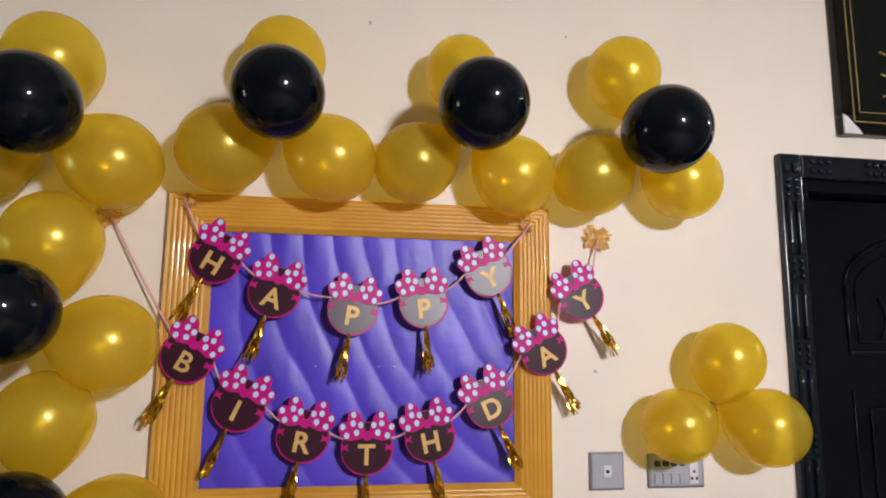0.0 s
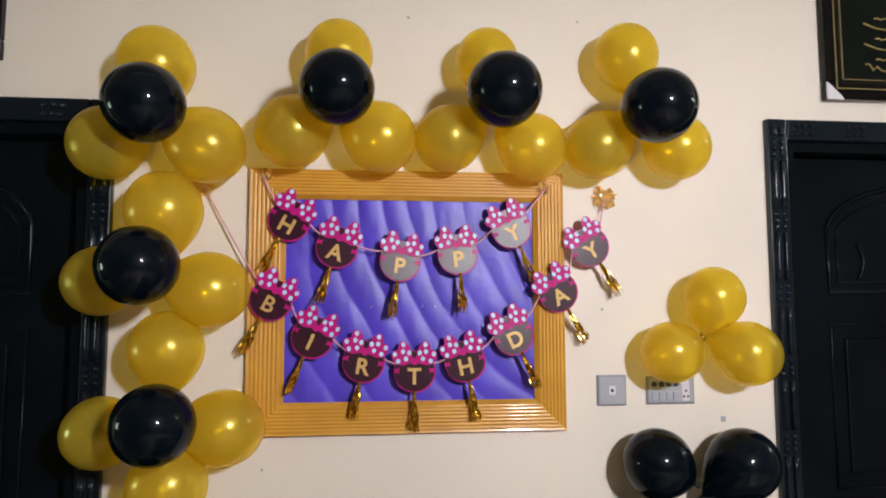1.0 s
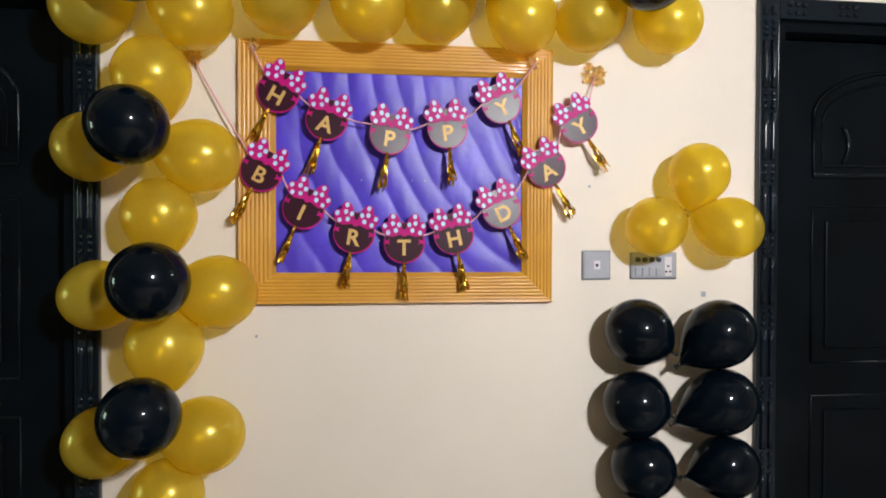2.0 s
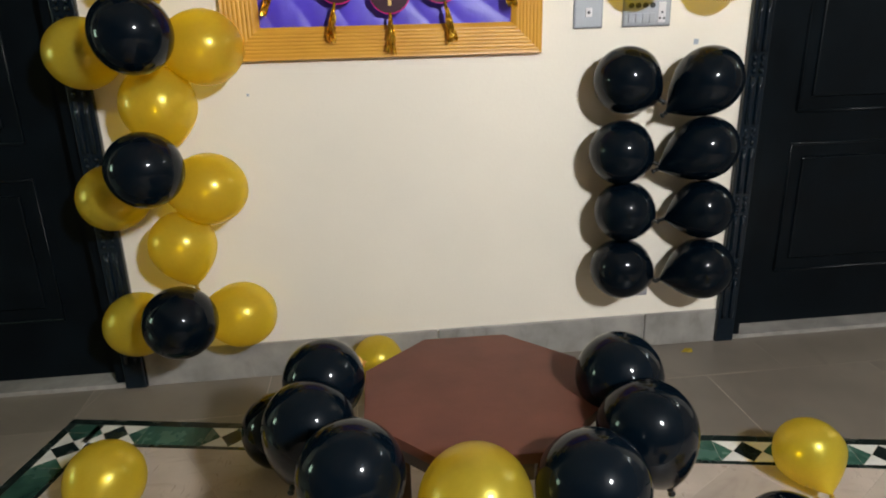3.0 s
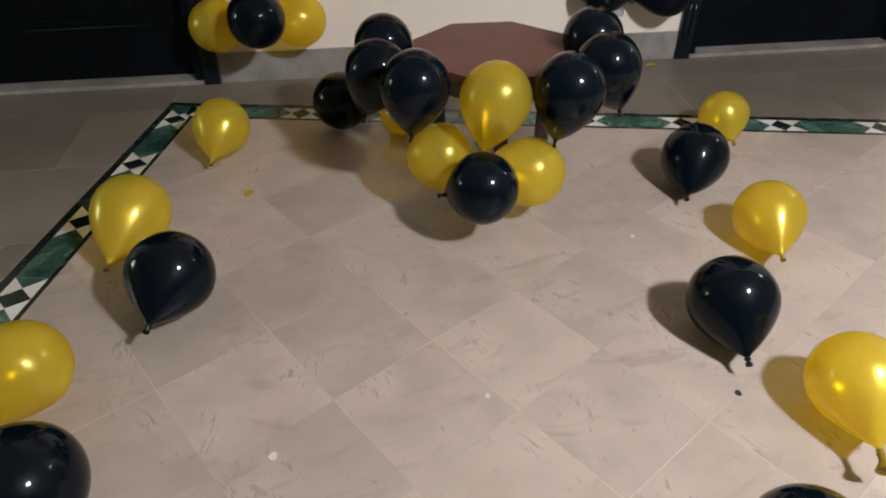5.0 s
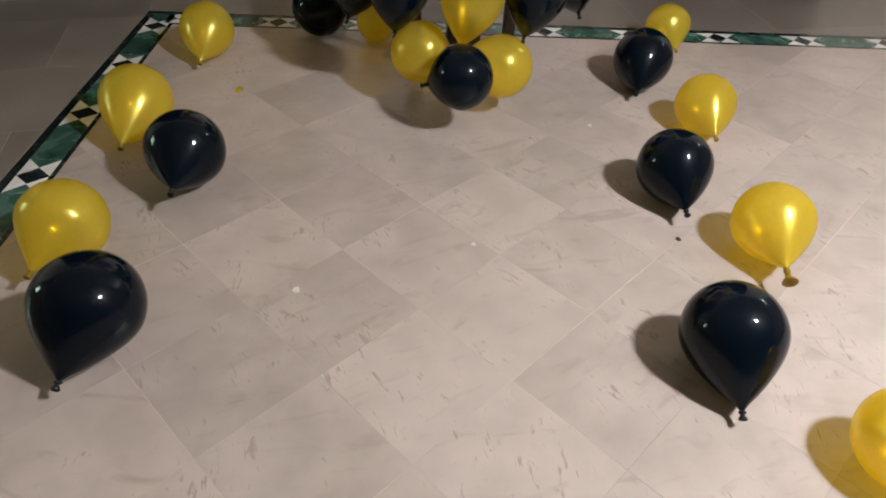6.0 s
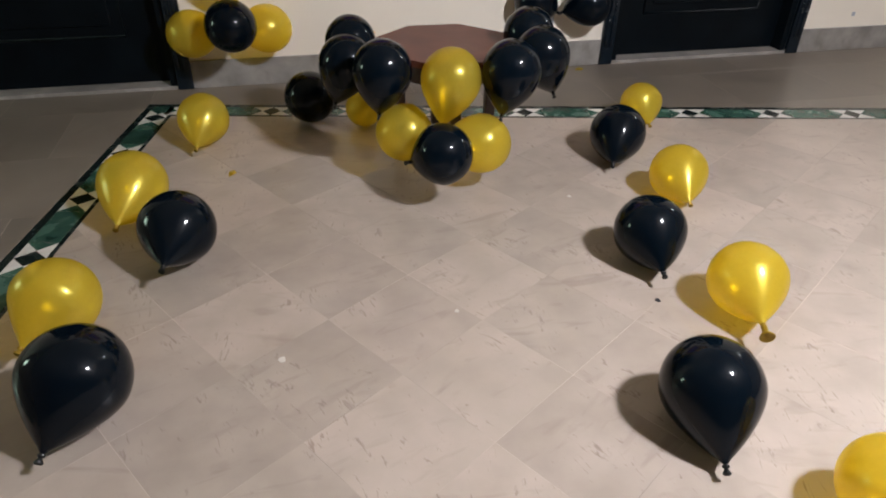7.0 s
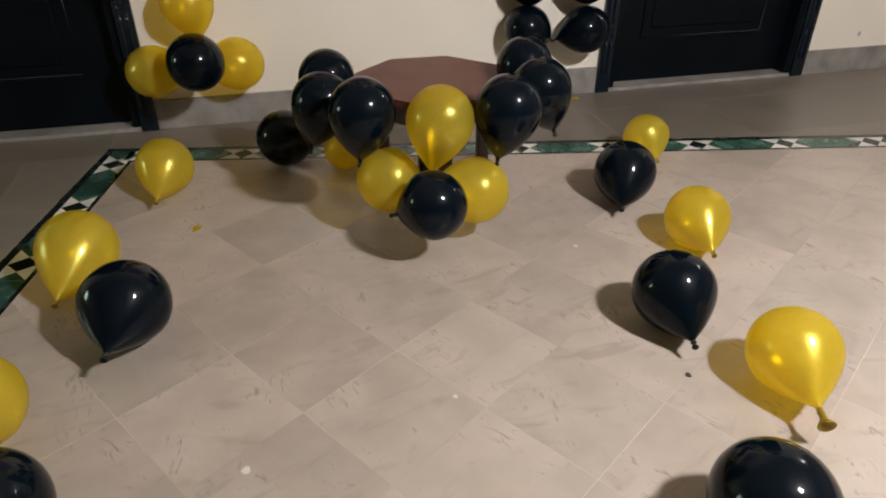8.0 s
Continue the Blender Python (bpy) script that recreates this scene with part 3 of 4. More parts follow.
def small_table(x, y):
    t = base("small_table", "low octagonal brown painted wooden table on the floor", "table", (x, y, 0))
    part("tabletop", prism(octagon(0.270), 0.402, 0.425, 0.004), M_TABLE, t, "reddish-brown octagonal top")
    bm = bmesh.new()
    pts = octagon(0.215)
    for k in range(8):
        a, b = Vector((*pts[k], 0)), Vector((*pts[(k + 1) % 8], 0))
        ia, ib = a * 0.92, b * 0.92
        vs = [bm.verts.new((p.x, p.y, z)) for z in (0.325, 0.402) for p in (a, b, ib, ia)]
        for q in ((0, 1, 5, 4), (1, 2, 6, 5), (2, 3, 7, 6), (3, 0, 4, 7), (0, 3, 2, 1), (4, 5, 6, 7)):
            bm.faces.new([vs[i] for i in q])
    part("apron", bm, M_TABLE_DARK, t)
    for k in range(4):
        a = math.radians(66 + 22.5 + 90 * k)
        leg = part("leg", boxed(-0.02, 0.02, -0.02, 0.02, 0, 0.402, bevel=0.004), M_TABLE_DARK, t)
        leg.matrix_basis = pose(0.178 * math.cos(a), 0.178 * math.sin(a), 0, 0, 0, 66 + 22.5 + 90 * k)


small_table(-0.125, 1.08)


# ---- the framed board ----
def framed_board():
    x0, x1, z0, z1 = -0.752, 0.243, 1.095, 1.915
    wl, wr, wb, wt, deep = 0.113, 0.099, 0.098, 0.093, 0.030
    wd = 0.102
    b = base("framed_board", "orange reeded wooden frame round a purple satin board", "notice board", ((x0 + x1) / 2, WALL_Y, (z0 + z1) / 2))
    hw, hh = (x1 - x0) / 2, (z1 - z0) / 2
    prof = [(0, 0), (0, deep * 0.8), (0.003, deep)]
    ridges, r0, r1 = 7, 0.010, wd - 0.012
    for k in range(ridges):
        for j in range(7):
            s = (k + j / 7) / ridges
            prof.append((r0 + (r1 - r0) * s, deep - 0.0018 + 0.0018 * abs(math.sin(math.pi * s * ridges)) ** 0.7 - 0.006 * s))
    prof += [(r1 + 0.002, deep - 0.010), (wd, deep - 0.016), (wd, 0)]
    for nm, length, place, w0, w1, w2 in (("top_rail", 2 * hw, pose(0, 0, hh), wl, wt, wr), ("bottom_rail", 2 * hw, pose(0, 0, -hh, 0, 180, 0), wr, wb, wl), ("side_rail", 2 * hh, pose(-hw, 0, 0, 0, -90, 0), wb, wl, wt), ("side_rail", 2 * hh, pose(hw, 0, 0, 0, 90, 0), wt, wr, wb)):
        bm = bmesh.new()
        L = [bm.verts.new((-length / 2 + w / wd * w0, -d, -w / wd * w1)) for w, d in prof]
        R = [bm.verts.new((length / 2 - w / wd * w2, -d, -w / wd * w1)) for w, d in prof]
        for k in range(len(prof) - 1):
            bm.faces.new((L[k], R[k], R[k + 1], L[k + 1]))
        bm.faces.new((L[-1], R[-1], R[0], L[0]))
        part(nm, bm, M_FRAME, b).matrix_basis = place
    # satin in shallow scallops that sweep down to the east, with a sharp crease between each
    bm = bmesh.new()
    nx, nz = 190, 80
    ix0, ix1, iz0, iz1 = -hw + wl, hw - wr, -hh + wb, hh - wt
    grid = []
    for i in range(nx + 1):
        col = []
        for k in range(nz + 1):
            x, z = ix0 + (ix1 - ix0) * i / nx, iz0 + (iz1 - iz0) * k / nz
            u, v = (x - ix0) / (ix1 - ix0), (z - iz0) / (iz1 - iz0)
            # creases: upright at the top, leaning to the east lower down
            q = 1 - v
            bend = x - (0.12 * q + 0.15 * q * q) * (0.5 + u) + 0.020 * noise.noise(Vector((x * 5, z * 5, 0)))
            s = (bend * 12.0 + 0.35 * noise.noise(Vector((x * 2, z * 2, 5)))) % 1.0
            fold = math.sin(math.pi * s) ** 0.75 * (0.75 + 0.5 * noise.noise(Vector((x * 3, z * 3, 9))))
            fine = 0.0011 * noise.noise(Vector((x * 30, z * 12, 3))) + 0.0012 * noise.noise(Vector((x * 9, z * 14, 7)))
            col.append(bm.verts.new((x, -0.004 - 0.0058 * fold - fine, z)))
        grid.append(col)
    for i in range(nx):
        for k in range(nz):
            bm.faces.new((grid[i][k], grid[i + 1][k], grid[i + 1][k + 1], grid[i][k + 1]))
    part("satin_sheet", bm, M_PURPLE, b, "rippled shiny purple sheet", True)
    part("backing", boxed(ix0, ix1, -0.002, -0.0005, iz0, iz1), M_TABLE_DARK, b)
    for x, z in ((-0.10, -0.02), (0.06, -0.02), (0.10, -0.02)):
        bm = bmesh.new()
        bmesh.ops.create_icosphere(bm, subdivisions=1, radius=0.003)
        part("pin", bm, M_STEEL, b, at=pose(x - 0.02, -0.013, z))


framed_board()


# ---- birthday banner ----
def letter_mesh(ch):
    cu = bpy.data.curves.new("letter", "FONT")
    cu.body, cu.size, cu.align_x, cu.align_y, cu.extrude, cu.offset = ch, 0.068, "CENTER", "CENTER", 0.0006, 0.0010 if ch == "B" else 0.0017
    o = bpy.data.objects.new("letter_source", cu)
    scene.collection.objects.link(o)
    me = bpy.data.meshes.new_from_object(o.evaluated_get(bpy.context.evaluated_depsgraph_get()))
    bpy.data.objects.remove(o)
    me.materials.clear()
    me.materials.append(M_LETTER)
    return me


def disc(bm, x, y, r, z0, z1, seg=28, sx=1.0):
    lo = [bm.verts.new((x + sx * r * math.cos(2 * math.pi * k / seg), y + r * math.sin(2 * math.pi * k / seg), z0)) for k in range(seg)]
    hi = [bm.verts.new((v.co.x, v.co.y, z1)) for v in lo]
    bm.faces.new(hi)
    bm.faces.new(lo[::-1])
    for k in range(seg):
        bm.faces.new((lo[k], lo[(k + 1) % seg], hi[(k + 1) % seg], hi[k]))
    return bm


def bow_outline():
    """Right loop of the bow in the card's plane."""
    return [(1.1 * x, 0.004 + 1.06 * y) for x, y in ((0.003, 0.030), (0.008, 0.050), (0.014, 0.068), (0.022, 0.079), (0.032, 0.083), (0.041, 0.078), (0.045, 0.067), (0.044, 0.056), (0.053, 0.057), (0.061, 0.051), (0.064, 0.041), (0.060, 0.027), (0.050, 0.017), (0.036, 0.013), (0.020, 0.017), (0.008, 0.021))]


BOW_DOTS = ((0.034, 0.081), (0.035, 0.060), (0.060, 0.052), (0.050, 0.031), (0.016, 0.056), (0.026, 0.038))


def pendant(banner, ch, x, z, turn, tilt=0.0, yaw=0.0):
    """A round card with a spotted bow, a gold letter and a foil tassel."""
    at = pose(x, 0, z, 90 + tilt, 0, yaw) @ pose(0, 0, 0, 0, 0, turn)
    card = part("pendant", disc(bmesh.new(), 0, 0, 0.0615, 0, 0.0012, 36), M_CARD, banner, "dark brown round card", at=at)
    part("card_rim", disc(bmesh.new(), 0.001, -0.001, 0.0645, -0.0014, -0.0002, 36), M_PINK, card, "pink card edge")
    bm = bmesh.new()
    for s in (1, -1):
        o = [(s * px, py) for px, py in bow_outline()]
        lo = [bm.verts.new((px, py, 0.0025)) for px, py in o]
        hi = [bm.verts.new((px, py, 0.0045 + 0.25 * abs(px) * 0.1)) for px, py in o]
        bm.faces.new(hi)
        bm.faces.new(lo)
        for k in range(len(o)):
            bm.faces.new((lo[k], lo[(k + 1) % len(o)], hi[(k + 1) % len(o)], hi[k]))
    disc(bm, 0, 0.03, 0.011, 0.003, 0.006, 16)
    part("bow", bm, M_PINK, card, "pink bow with pale blue dots")
    bm = bmesh.new()
    for s in (1, -1):
        for px, py in BOW_DOTS:
            disc(bm, s * px, py, 0.0078, 0.0046 + 0.025 * abs(px), 0.0054 + 0.025 * abs(px), 12, 0.85)
    part("bow_dot", bm, M_DOT, card)
    for s in (1, -1):
        star = [((0.013 if a % 2 else 0.006) * math.cos(a * math.pi / 4), (0.012 if a % 2 else 0.004) * math.sin(a * math.pi / 4)) for a in range(8)]
        part("side_bow", prism([(s * 0.054 + px, 0.002 + py) for px, py in star], 0.0015, 0.003), M_PINK, card)
    le = new("letter", letter_mesh(ch))
    le.parent = card
    le.matrix_basis = pose(0, -0.018, 0.002)
    # tassel: narrow twisted foil strips
    rnd = random.Random(int(1000 * (x + 3 * z)))
    bm = bmesh.new()
    lathe(bm, [(0, 0), (0.004, 0), (0.006, -0.01), (0.004, -0.018), (0.0, -0.018)], pose(0, -0.060, 0.003, -90, 0, 0), 8)
    for k in range(16):
        fx, w, ln = rnd.uniform(-1, 1), 0.0028, rnd.uniform(0.085, 0.112)
        ph = rnd.uniform(0, 6.28)
        prev = None
        for j in range(9):
            s = j / 8
            cx, cy, cz = fx * (0.003 + 0.013 * s) + 0.002 * math.sin(ph + 7 * s), -0.074 - ln * s, 0.004 + 0.005 * math.sin(ph + 9 * s) * s
            tw = ph + 5 * s
            a = bm.verts.new((cx - w * math.cos(tw), cy, cz - w * math.sin(tw)))
            b = bm.verts.new((cx + w * math.cos(tw), cy, cz + w * math.sin(tw)))
            if prev:
                bm.faces.new((prev[0], prev[1], b, a))
            prev = (a, b)
    part("tassel", bm, M_FOIL, card, "gold foil tassel")
    return at


def banner(label, cards, start, end):
    b = base("birthday_banner", label, "banner", (0, 1.952, 0), "birthday banners")
    ends = [Vector(start)]
    for ch, x, z, turn, tilt, yaw in cards:
        at = pendant(b, ch, x, z, turn, tilt, yaw)
        ends += [at @ Vector((-0.052, 0.022, -0.002)), at @ Vector((0.052, 0.022, -0.002))]
    ends.append(Vector(end))
    for k in range(0, len(ends), 2):
        a, c = ends[k], ends[k + 1]
        bm = bmesh.new()
        tube(bm, [a.lerp(c, j / 6) + Vector((0, 0.001 * math.sin(j), -0.004 * math.sin(math.pi * j / 6))) for j in range(7)], 0.0028, 6)
        part("ribbon", bm, M_RIBBON, b, "pale pink ribbon", True)


banner("birthday banner of dark round cards with pink bows", [("H", -0.626, 1.750, -28, 2, -2), ("A", -0.481, 1.668, -17, 0, 0), ("P", -0.286, 1.627, -8, -2.5, 5), ("P", -0.106, 1.649, 6, -2, 2.5), ("Y", 0.066, 1.732, 24, 0, 0)], (-0.707, 0, 1.888), (0.180, 0, 1.865))
banner("longer birthday banner of dark round cards with pink bows", [("B", -0.676, 1.508, -28, 0, 0), ("I", -0.551, 1.394, -24, 0, 0), ("R", -0.397, 1.319, -10, 0, 0), ("T", -0.241, 1.288, 0, 0, 0), ("H", -0.085, 1.316, 12, 0, 0), ("D", 0.069, 1.397, 24, -3, 1), ("A", 0.214, 1.531, 30, 2, 0), ("Y", 0.320, 1.676, 32, 0, 0)], (-0.890, 0.03, 1.858), (0.383, 0.03, 1.838))


def tape(x, y, z, s, seed):
    """A crumpled patch of clear amber tape."""
    rnd = random.Random(seed)
    bm = bmesh.new()
    n = 9
    g = [[bm.verts.new(((i / n - 0.5) * s * (1 + 0.3 * rnd.uniform(-1, 1)), -0.002 - rnd.uniform(0, 0.012), (k / n - 0.5) * s * (1.1 + 0.3 * rnd.uniform(-1, 1)))) for k in range(n + 1)] for i in range(n + 1)]
    for i in range(n):
        for k in range(n):
            if (i - n / 2 + 0.5) ** 2 + (k - n / 2 + 0.5) ** 2 < 18 + rnd.uniform(-6, 4):
                bm.faces.new((g[i][k], g[i + 1][k], g[i + 1][k + 1], g[i][k + 1]))
    for v in [v for v in bm.verts if not v.link_faces]:
        bm.verts.remove(v)
    bmesh.ops.solidify(bm, geom=list(bm.faces), thickness=0.0008)
    tagged(part("tape", bm, M_TAPE, None, at=pose(x, y, z)), "crumpled piece of amber adhesive tape", "tape")


tape(-0.893, 1.998, 1.858, 0.062, 1)
tape(0.385, 1.998, 1.842, 0.075, 2)
tape(0.175, 1.972, 1.868, 0.045, 3)
tape(-0.700, 1.972, 1.895, 0.040, 4)
tape(-0.385, 1.225, 0.432, 0.035, 5)


# ---- switches and small wall things ----
def socket_plate(x0, x1, z0, z1, label):
    s = base("switch_plate", label, "wall switch", ((x0 + x1) / 2, WALL_Y, (z0 + z1) / 2))
    w, h = (x1 - x0) / 2, (z1 - z0) / 2
    part("plate", boxed(-w, w, -0.009, 0, -h, h, bevel=0.003), M_SILVER, s)
    part("inset", boxed(-w + 0.006, w - 0.006, -0.011, -0.009, -h + 0.006, h - 0.006, bevel=0.001), M_GREY_PLASTIC, s)
    return s, w, h


s, w, h = socket_plate(0.350, 0.447, 1.166, 1.264, "square silver-grey wall socket plate")
part("outlet", boxed(-0.011, 0.011, -0.014, -0.011, -0.014, 0.014, bevel=0.002), M_WHITE_PLASTIC, s)
part("hole", lathe(bmesh.new(), [(0, 0.0155), (0.005, 0.0155), (0.006, 0.012), (0, 0.012)], pose(0, 0, 0, 90, 0, 0), 12), M_DARK_PLASTIC, s)
s, w, h = socket_plate(0.515, 0.677, 1.168, 1.258, "wide silver switch plate with rocker switches")
for k in range(4):
    part("rocker", boxed(-0.066 + k * 0.024, -0.046 + k * 0.024, -0.017, -0.011, -0.034, -0.004, bevel=0.002), M_GREY_PLASTIC, s)
    part("knob", lathe(bmesh.new(), [(0, 0.018), (0.008, 0.017), (0.009, 0.011), (0, 0.011)], pose(-0.056 + k * 0.024, 0, 0.02, 90, 0, 0), 14), M_DARK_PLASTIC, s)
part("outlet", boxed(0.036, 0.062, -0.014, -0.011, -0.034, 0.03, bevel=0.002), M_WHITE_PLASTIC, s)
for k in range(3):
    part("hole", lathe(bmesh.new(), [(0, 0.0152), (0.004, 0.0152), (0.004, 0.012), (0, 0.012)], pose(0.049 + (k - 1) * 0.007, 0, -0.02 + (k % 2) * 0.018, 90, 0, 0), 10), M_DARK_PLASTIC, s)
s, w, h = socket_plate(0.580, 0.672, 0.212, 0.300, "low silver-grey wall socket plate near the skirting")
part("outlet", boxed(-0.02, 0.02, -0.014, -0.011, -0.02, 0.02, bevel=0.002), M_GREY_PLASTIC, s)
for x, z, sz in ((0.777, 1.115, 0.008), (-0.26, 2.43, 0.004), (0.31, 2.44, 0.003), (-0.700, 0.993, 0.004), (2.536, 0.203, 0.010), (0.375, 1.475, 0.004)):
    tagged(part("wall_plug", boxed(-sz, sz, -0.003, 0, -sz, sz * 1.2, bevel=0.001), M_GREY_PLASTIC, None, at=pose(x, WALL_Y, z)), "small grey plug in a drilled wall hole", "wall plug")


# ---- pictures over the doors ----
def picture(x0, x1, z0, z1, script):
    p = base("framed_picture", "black and gold framed calligraphy picture above the door", "picture", ((x0 + x1) / 2, WALL_Y, (z0 + z1) / 2), "framed pictures", )
    w, h, f = (x1 - x0) / 2, (z1 - z0) / 2, 0.062
    for a in ((-w, w, h - f, h), (-w, w, -h, -h + f)):
        part("frame_rail", boxed(a[0], a[1], -0.035, -0.003, a[2], a[3], bevel=0.006), M_PIC_BLACK, p)
    for a in ((-w, -w + f), (w - f, w)):
        part("frame_stile", boxed(a[0], a[1], -0.035, -0.003, -h + f, h - f, bevel=0.006), M_PIC_BLACK, p)
    part("field", boxed(-w + f, w - f, -0.016, -0.004, -h + f, h - f), M_PIC_FIELD, p)
    for d, t, y in ((0.038, 0.0045, -0.037), (f + 0.015, 0.0035, -0.018)):
        bm = bmesh.new()
        for s in (-1, 1):
            box(bm, s * (w - d) - t / 2, s * (w - d) + t / 2, y, y + 0.004, -h + d, h - d)
            box(bm, -w + d + t / 2, w - d - t / 2, y, y + 0.004, s * (h - d) - t / 2, s * (h - d) + t / 2)
        part("gilt_line", bm, M_GILT, p, "thin gilt line")
    for s in (-1, 1):
        pts = [(0, 0), (s * 0.06, 0), (s * 0.052, 0.012), (s * 0.012, 0.052), (0, 0.06)]
        bm = prism(pts if s > 0 else pts[::-1], 0, 0.006)
        part("corner_guard", bm, M_WHITE_PLASTIC, p, "white plastic corner guard", at=pose(-s * (w + 0.002), -0.0355, -h - 0.002, 90, 0, 0))
    if script:
        # gold brush strokes: shallow bowls with short marks over them
        for row in range(3):
            for col in range(2):
                bm = bmesh.new()
                cx, cz, sp = -0.140 + 0.21 * col, -0.022 - 0.074 * row, 0.088
                tube(bm, [(cx - sp + 2 * sp * k / 12, -0.019, cz - 0.026 * math.sin(math.pi * k / 12) + 0.012 * (k / 12) + (0.010 * math.sin(k * 2.4) if row == 2 else 0)) for k in range(13)], 0.0042, 6)
                tube(bm, [(cx - 0.045 + 0.012 * k, -0.019, cz + 0.018 + 0.004 * math.sin(k * 2.2)) for k in range(5)], 0.0035, 6)
                tube(bm, [(cx + 0.03, -0.019, cz - 0.005 + 0.012 * k) for k in range(4)], 0.0035, 6)
                part("stroke", bm, M_GILT, p, "gold brush stroke", True)
        bm = bmesh.new()
        for k in range(8):
            a = math.pi * k / 4
            tube(bm, [(-0.135 + 0.030 * j / 4 * math.cos(a + j * 0.25), -0.019, 0.105 + 0.030 * j / 4 * math.sin(a + j * 0.25)) for j in range(1, 5)], 0.003, 5)
        part("medallion", bm, M_GILT, p, "", True)
    return p


picture(1.176, 1.955, 2.193, 2.80, True)
picture(-2.19, -1.495, 2.235, 2.80, False)


def scrap(x, y, turn, s):
    bm = prism([(0, 0), (0.5 * s, 0.25 * s), (s, 0.1 * s), (0.8 * s, -0.3 * s), (0.3 * s, -0.35 * s)], 0, 0.002)
    for v in bm.verts:
        v.co.z += 0.006 * abs(math.sin(v.co.x / s * 4))
    tagged(part("balloon_scrap", bm, M_GOLD, None, at=pose(x, y, 0.001, 0, 0, turn)), "torn scrap of gold balloon on the floor", "scrap")


scrap(-0.961, 0.990, 60, 0.042)
scrap(0.79, 1.915, 10, 0.05)


def crumb(x, y, s, mat, label):
    bm = prism([(s * math.cos(k * 1.05) * (1 if k % 2 else 0.7), s * math.sin(k * 1.05)) for k in range(6)], 0, 0.0015)
    tagged(part("crumb", bm, mat, None, at=pose(x, y, 0.0005)), label, "scrap")


for x, y, s in ((0.219, 0.597, 0.008), (-0.33, 0.05, 0.007), (-0.796, -0.046, 0.011)):
    crumb(x, y, s, M_WHITE_INLAY, "pale chip lying on the marble floor")
crumb(0.23, -0.02, 0.009, M_DARK_PLASTIC, "dark speck lying on the marble floor")


# ---- the marble floor ----
floor = tagged(part("floor", boxed(ROOM_X0 - 0.2, ROOM_X1 + 0.2, ROOM_Y0 - 0.2, WALL_Y + 0.22, -0.12, -0.0003), M_GROUT, None), "beige marble tile floor with an inlaid green border", "floor", kind="structure")
CORNER, SKEW, BAND, LIP, SIDE = Vector((-1.341, 1.8065)), -11.5, 0.126, 0.014, 4.4
U = Vector((math.cos(math.radians(SKEW)), math.sin(math.radians(SKEW))))
V = Vector((U.y, -U.x))


def clip(poly, n, d):
    """The part of a convex outline where p . n >= d."""
    out = []
    for k in range(len(poly)):
        a, b = poly[k], poly[(k + 1) % len(poly)]
        da, db = a.dot(n) - d, b.dot(n) - d
        if da >= 0:
            out.append(a)
        if (da > 0 > db) or (da < 0 < db):
            out.append(a.lerp(b, da / (da - db)))
    return out


def area(poly):
    return abs(sum(a.x * b.y - b.x * a.y for a, b in zip(poly, poly[1:] + poly[:1]))) / 2


SHARED = {}


def tile(poly, mat, name, centre, turn, shared=None):
    if shared and shared in SHARED:
        me = SHARED[shared]
    else:
        rot = Matrix.Rotation(-math.radians(turn), 2)
        loc = [rot @ (p - centre) for p in poly]
        me = mesh_of(prism([(p.x, p.y) for p in loc], -0.012, 0.0), name, mat)
        if shared:
            SHARED[shared] = me
    o = new(name, me)
    o.parent = floor
    o.matrix_basis = pose(centre.x, centre.y, 0, 0, 0, turn)


JOINT = 0.0008
TILE, TILE_TURN = 0.290, 32.75
D = Vector((math.cos(math.radians(TILE_TURN)), math.sin(math.radians(TILE_TURN))))
Nn = Vector((-D.y, D.x))
inner = [(U, CORNER.dot(U) + LIP + BAND + JOINT), (-U, -(CORNER.dot(U) + SIDE - BAND - JOINT)), (V, CORNER.dot(V) + LIP + BAND + JOINT), (-V, -(CORNER.dot(V) + SIDE - BAND - JOINT))]
# slabs that stand out from their neighbours
TONES = {(2, 0): M_TILE_PALE, (0, 1): M_TILE, (0, 0): M_TILE_GREY, (-1, 1): M_TILE_GREY, (-1, 0): M_TILE_PALE, (-1, -1): M_TILE_GREY, (-2, 0): M_TILE,
         (-2, -1): M_TILE_PALE, (-3, -1): M_TILE_PALE, (-3, 0): M_TILE_GREY, (-2, 1): M_TILE_GREY, (-3, 1): M_TILE, (-2, -2): M_TILE, (-3, -2): M_TILE,
         (-4, -1): M_TILE_GREY, (0, -1): M_TILE, (-1, -2): M_TILE, (1, 0): M_TILE_GREY, (1, -1): M_TILE, (0, -2): M_TILE, (-4, 0): M_TILE_GREY}
tone_of = random.Random(4)
for i in range(-16, 17):
    for k in range(-16, 17):
        a0, b0 = 0.061 + TILE * i, 0.147 + TILE * k
        quad = [D * (a0 + JOINT) + Nn * (b0 + JOINT), D * (a0 + TILE - JOINT) + Nn * (b0 + JOINT), D * (a0 + TILE - JOINT) + Nn * (b0 + TILE - JOINT), D * (a0 + JOINT) + Nn * (b0 + TILE - JOINT)]
        full = area(quad)
        poly = quad
        for n, d in inner:
            poly = clip(poly, n, d) if poly else poly
        if len(poly) > 2 and area(poly) > 0.0004:
            c = sum(quad, Vector((0, 0))) / 4
            whole = abs(area(poly) - full) < 1e-6
            mat = TONES.get((i, k)) or tone_of.choice((M_TILE, M_TILE, M_TILE_GREY))
            tile(poly, mat, "tile", c, TILE_TURN, mat.name if whole else None)
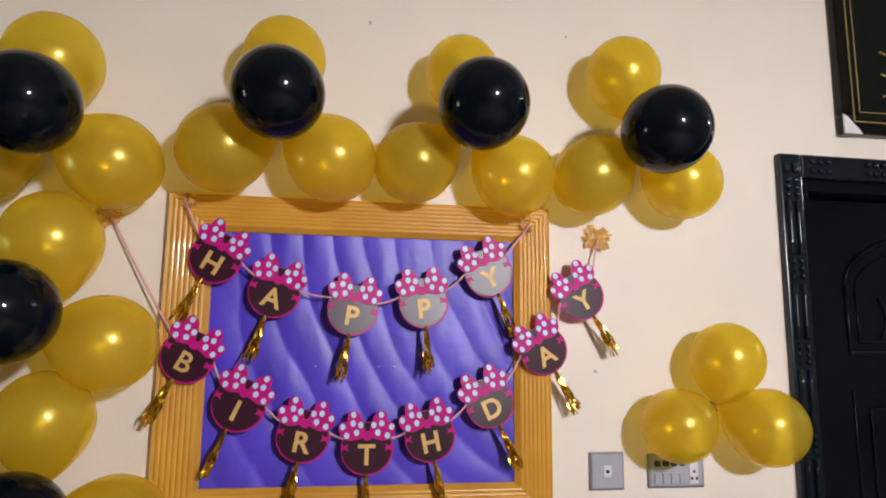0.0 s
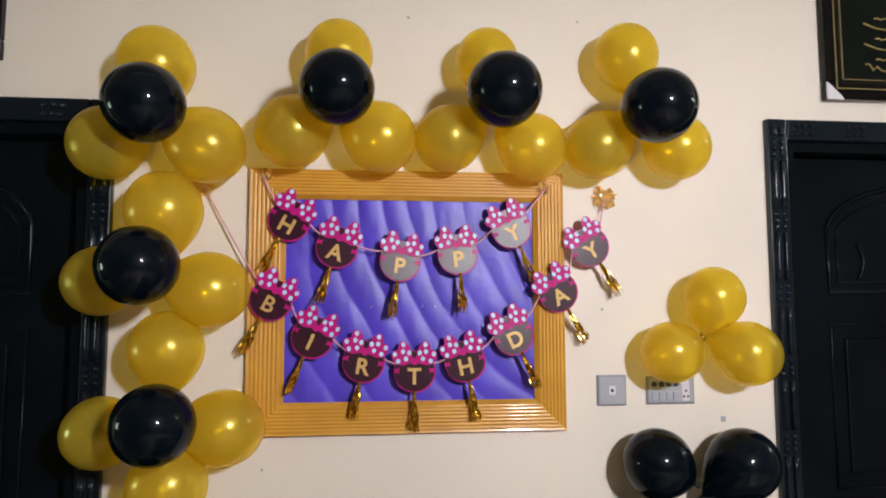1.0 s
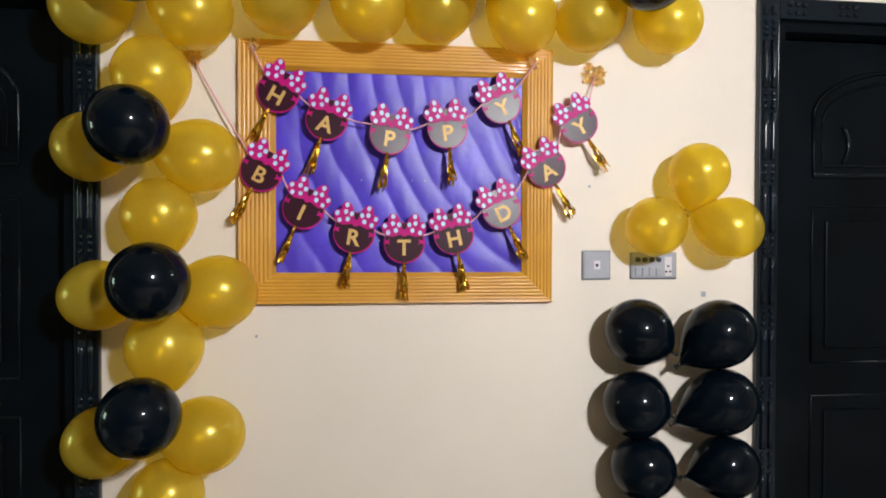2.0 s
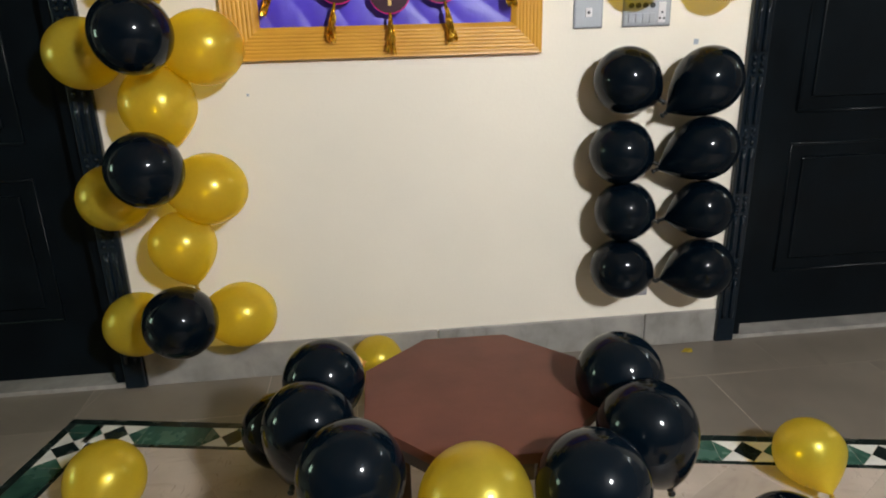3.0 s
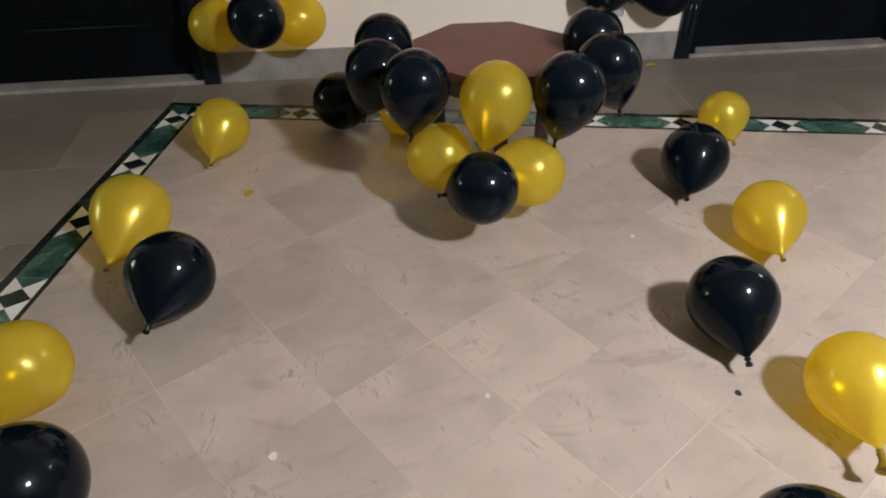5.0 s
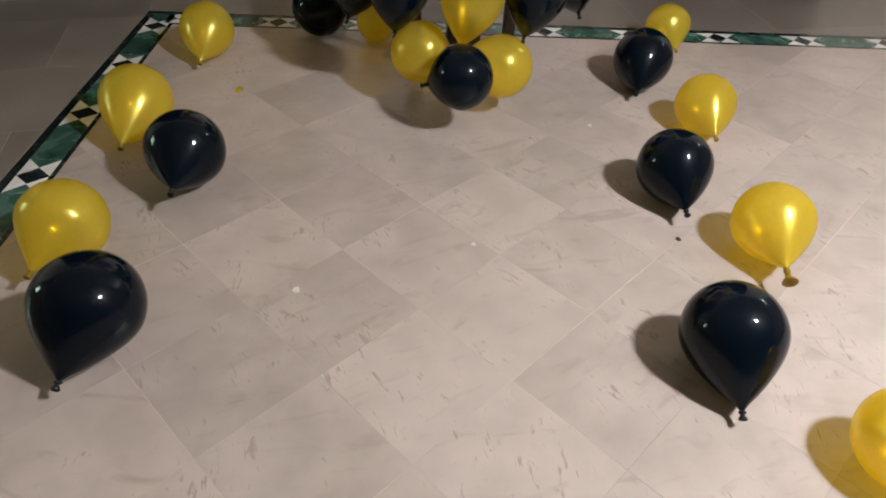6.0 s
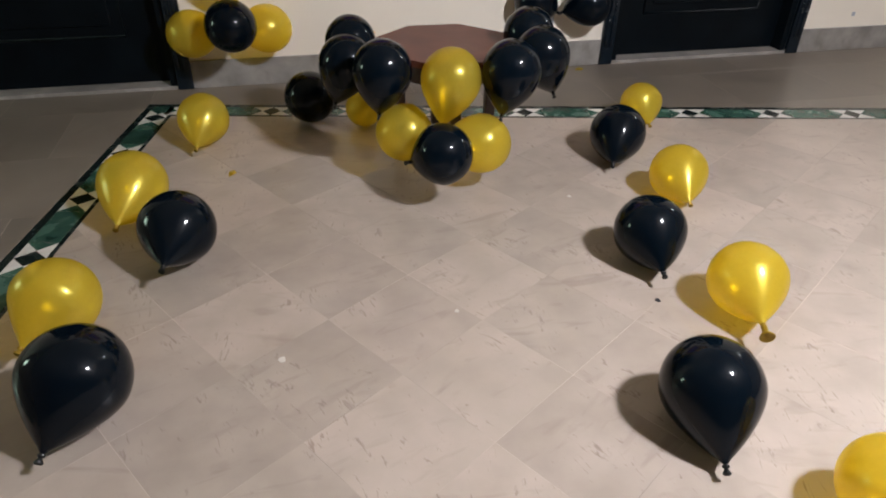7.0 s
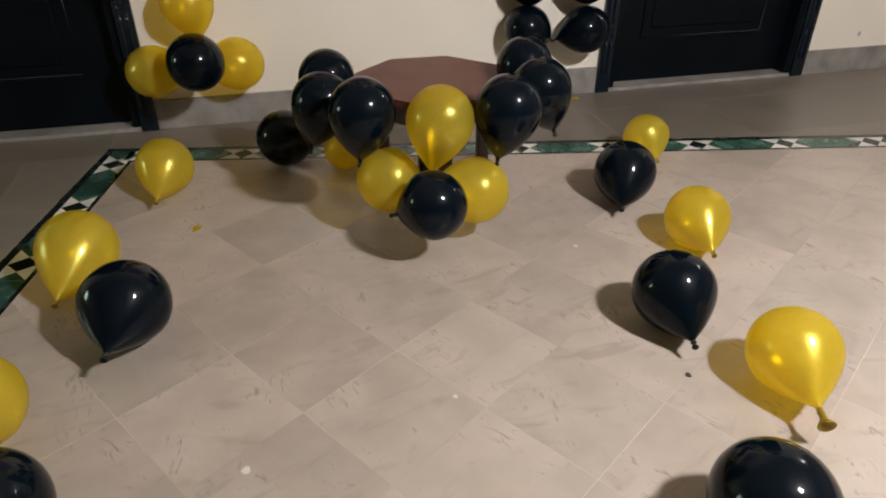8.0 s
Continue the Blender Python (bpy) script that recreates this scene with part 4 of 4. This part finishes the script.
# slabs between the border and the walls
SX, SY = 0.61, 0.46
outer = [(-U, -CORNER.dot(U) + JOINT), (U, CORNER.dot(U) + SIDE + JOINT), (-V, -CORNER.dot(V) + JOINT), (V, CORNER.dot(V) + SIDE + JOINT)]
for i in range(17):
    for k in range(27):
        x0, y1 = ROOM_X0 + SX * i - (0.3 if k % 2 else 0), WALL_Y + 0.2 - SY * k
        quad = [Vector((x0 + JOINT, y1 - SY + JOINT)), Vector((x0 + SX - JOINT, y1 - SY + JOINT)), Vector((x0 + SX - JOINT, y1 - JOINT)), Vector((x0 + JOINT, y1 - JOINT))]
        rest = quad
        for n, d in outer:
            piece = clip(rest, n, d)
            if len(piece) > 2 and area(piece) > 0.001:
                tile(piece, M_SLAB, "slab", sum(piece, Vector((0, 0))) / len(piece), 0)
            rest = clip(rest, -n, -d + 2 * JOINT) if len(rest) > 2 else []
            if len(rest) < 3:
                break


# inlaid border: two dark lines, green bars and spotted stars
def inlay(points, mat, name):
    me = mesh_of(prism(points, -0.012, 0.0), name, mat)
    return me


EDGE, HALF, STAR = 0.016, BAND / 2 - 0.016, 0.086
I_DIAMOND = inlay([(-0.040, 0), (0, -HALF), (0.040, 0), (0, HALF)], M_EDGE, "diamond_inlay")
I_WEDGES = []
for sx, sy in ((1, 1), (-1, 1), (-1, -1), (1, -1)):
    pts = [(sx * 0.0415, sy * 0.0006), (sx * STAR, sy * HALF), (sx * 0.0012, sy * HALF)]
    I_WEDGES.append(inlay(pts if sx * sy > 0 else pts[::-1], M_WHITE_INLAY, "white_inlay"))
I_SIDES = [inlay([(s * 0.0425, 0), (s * (STAR + 0.0008), -HALF), (s * (STAR + 0.0008), HALF)][::s], M_GREEN, "green_inlay") for s in (1, -1)]


def border_piece(me, at):
    o = new(me.name.split(".")[0], me)
    o.parent = floor
    o.matrix_basis = at


def border_run(start, turn, length, first, pitch):
    """One side of the border, whose middle line begins at start."""
    at = pose(start.x, start.y, 0, 0, 0, turn)
    north = turn == SKEW
    for s in (-1, 1):
        outside = (s > 0) == north
        ya, yb = s * (BAND / 2 - EDGE), s * (BAND / 2 + (LIP if outside else 0))
        ya, yb = min(ya, yb) + 0.0005, max(ya, yb) - 0.0005
        lo = -BAND / 2 + (0 if outside else BAND - EDGE) + (0 if north else EDGE) - (LIP if outside and north else 0)
        border_piece(inlay([(lo, ya), (length, ya), (length, yb), (lo, yb)], M_EDGE, "border_line"), at)
    x, prev = first, (HALF + 0.0006 if turn == SKEW else -HALF)
    while x + STAR < length:
        here = at @ pose(x, 0, 0)
        border_piece(I_DIAMOND, here)
        for me in I_WEDGES + I_SIDES:
            border_piece(me, here)
        a, b = prev, x - STAR - 0.0018
        if b - a > 0.01:
            border_piece(inlay([(a, -HALF), (b, -HALF), (b, HALF), (a, HALF)], M_GREEN, "green_bar"), at)
        prev = x + STAR + 0.0018
        x += pitch
    border_piece(inlay([(prev, -HALF), (length, -HALF), (length, HALF), (prev, HALF)], M_GREEN, "green_bar"), at)


mid = CORNER + (U + V) * (LIP + BAND / 2)
border_run(mid, SKEW, SIDE - BAND, 0.111, 0.382)
border_run(mid, SKEW - 90, SIDE - BAND, 0.085, 0.366)
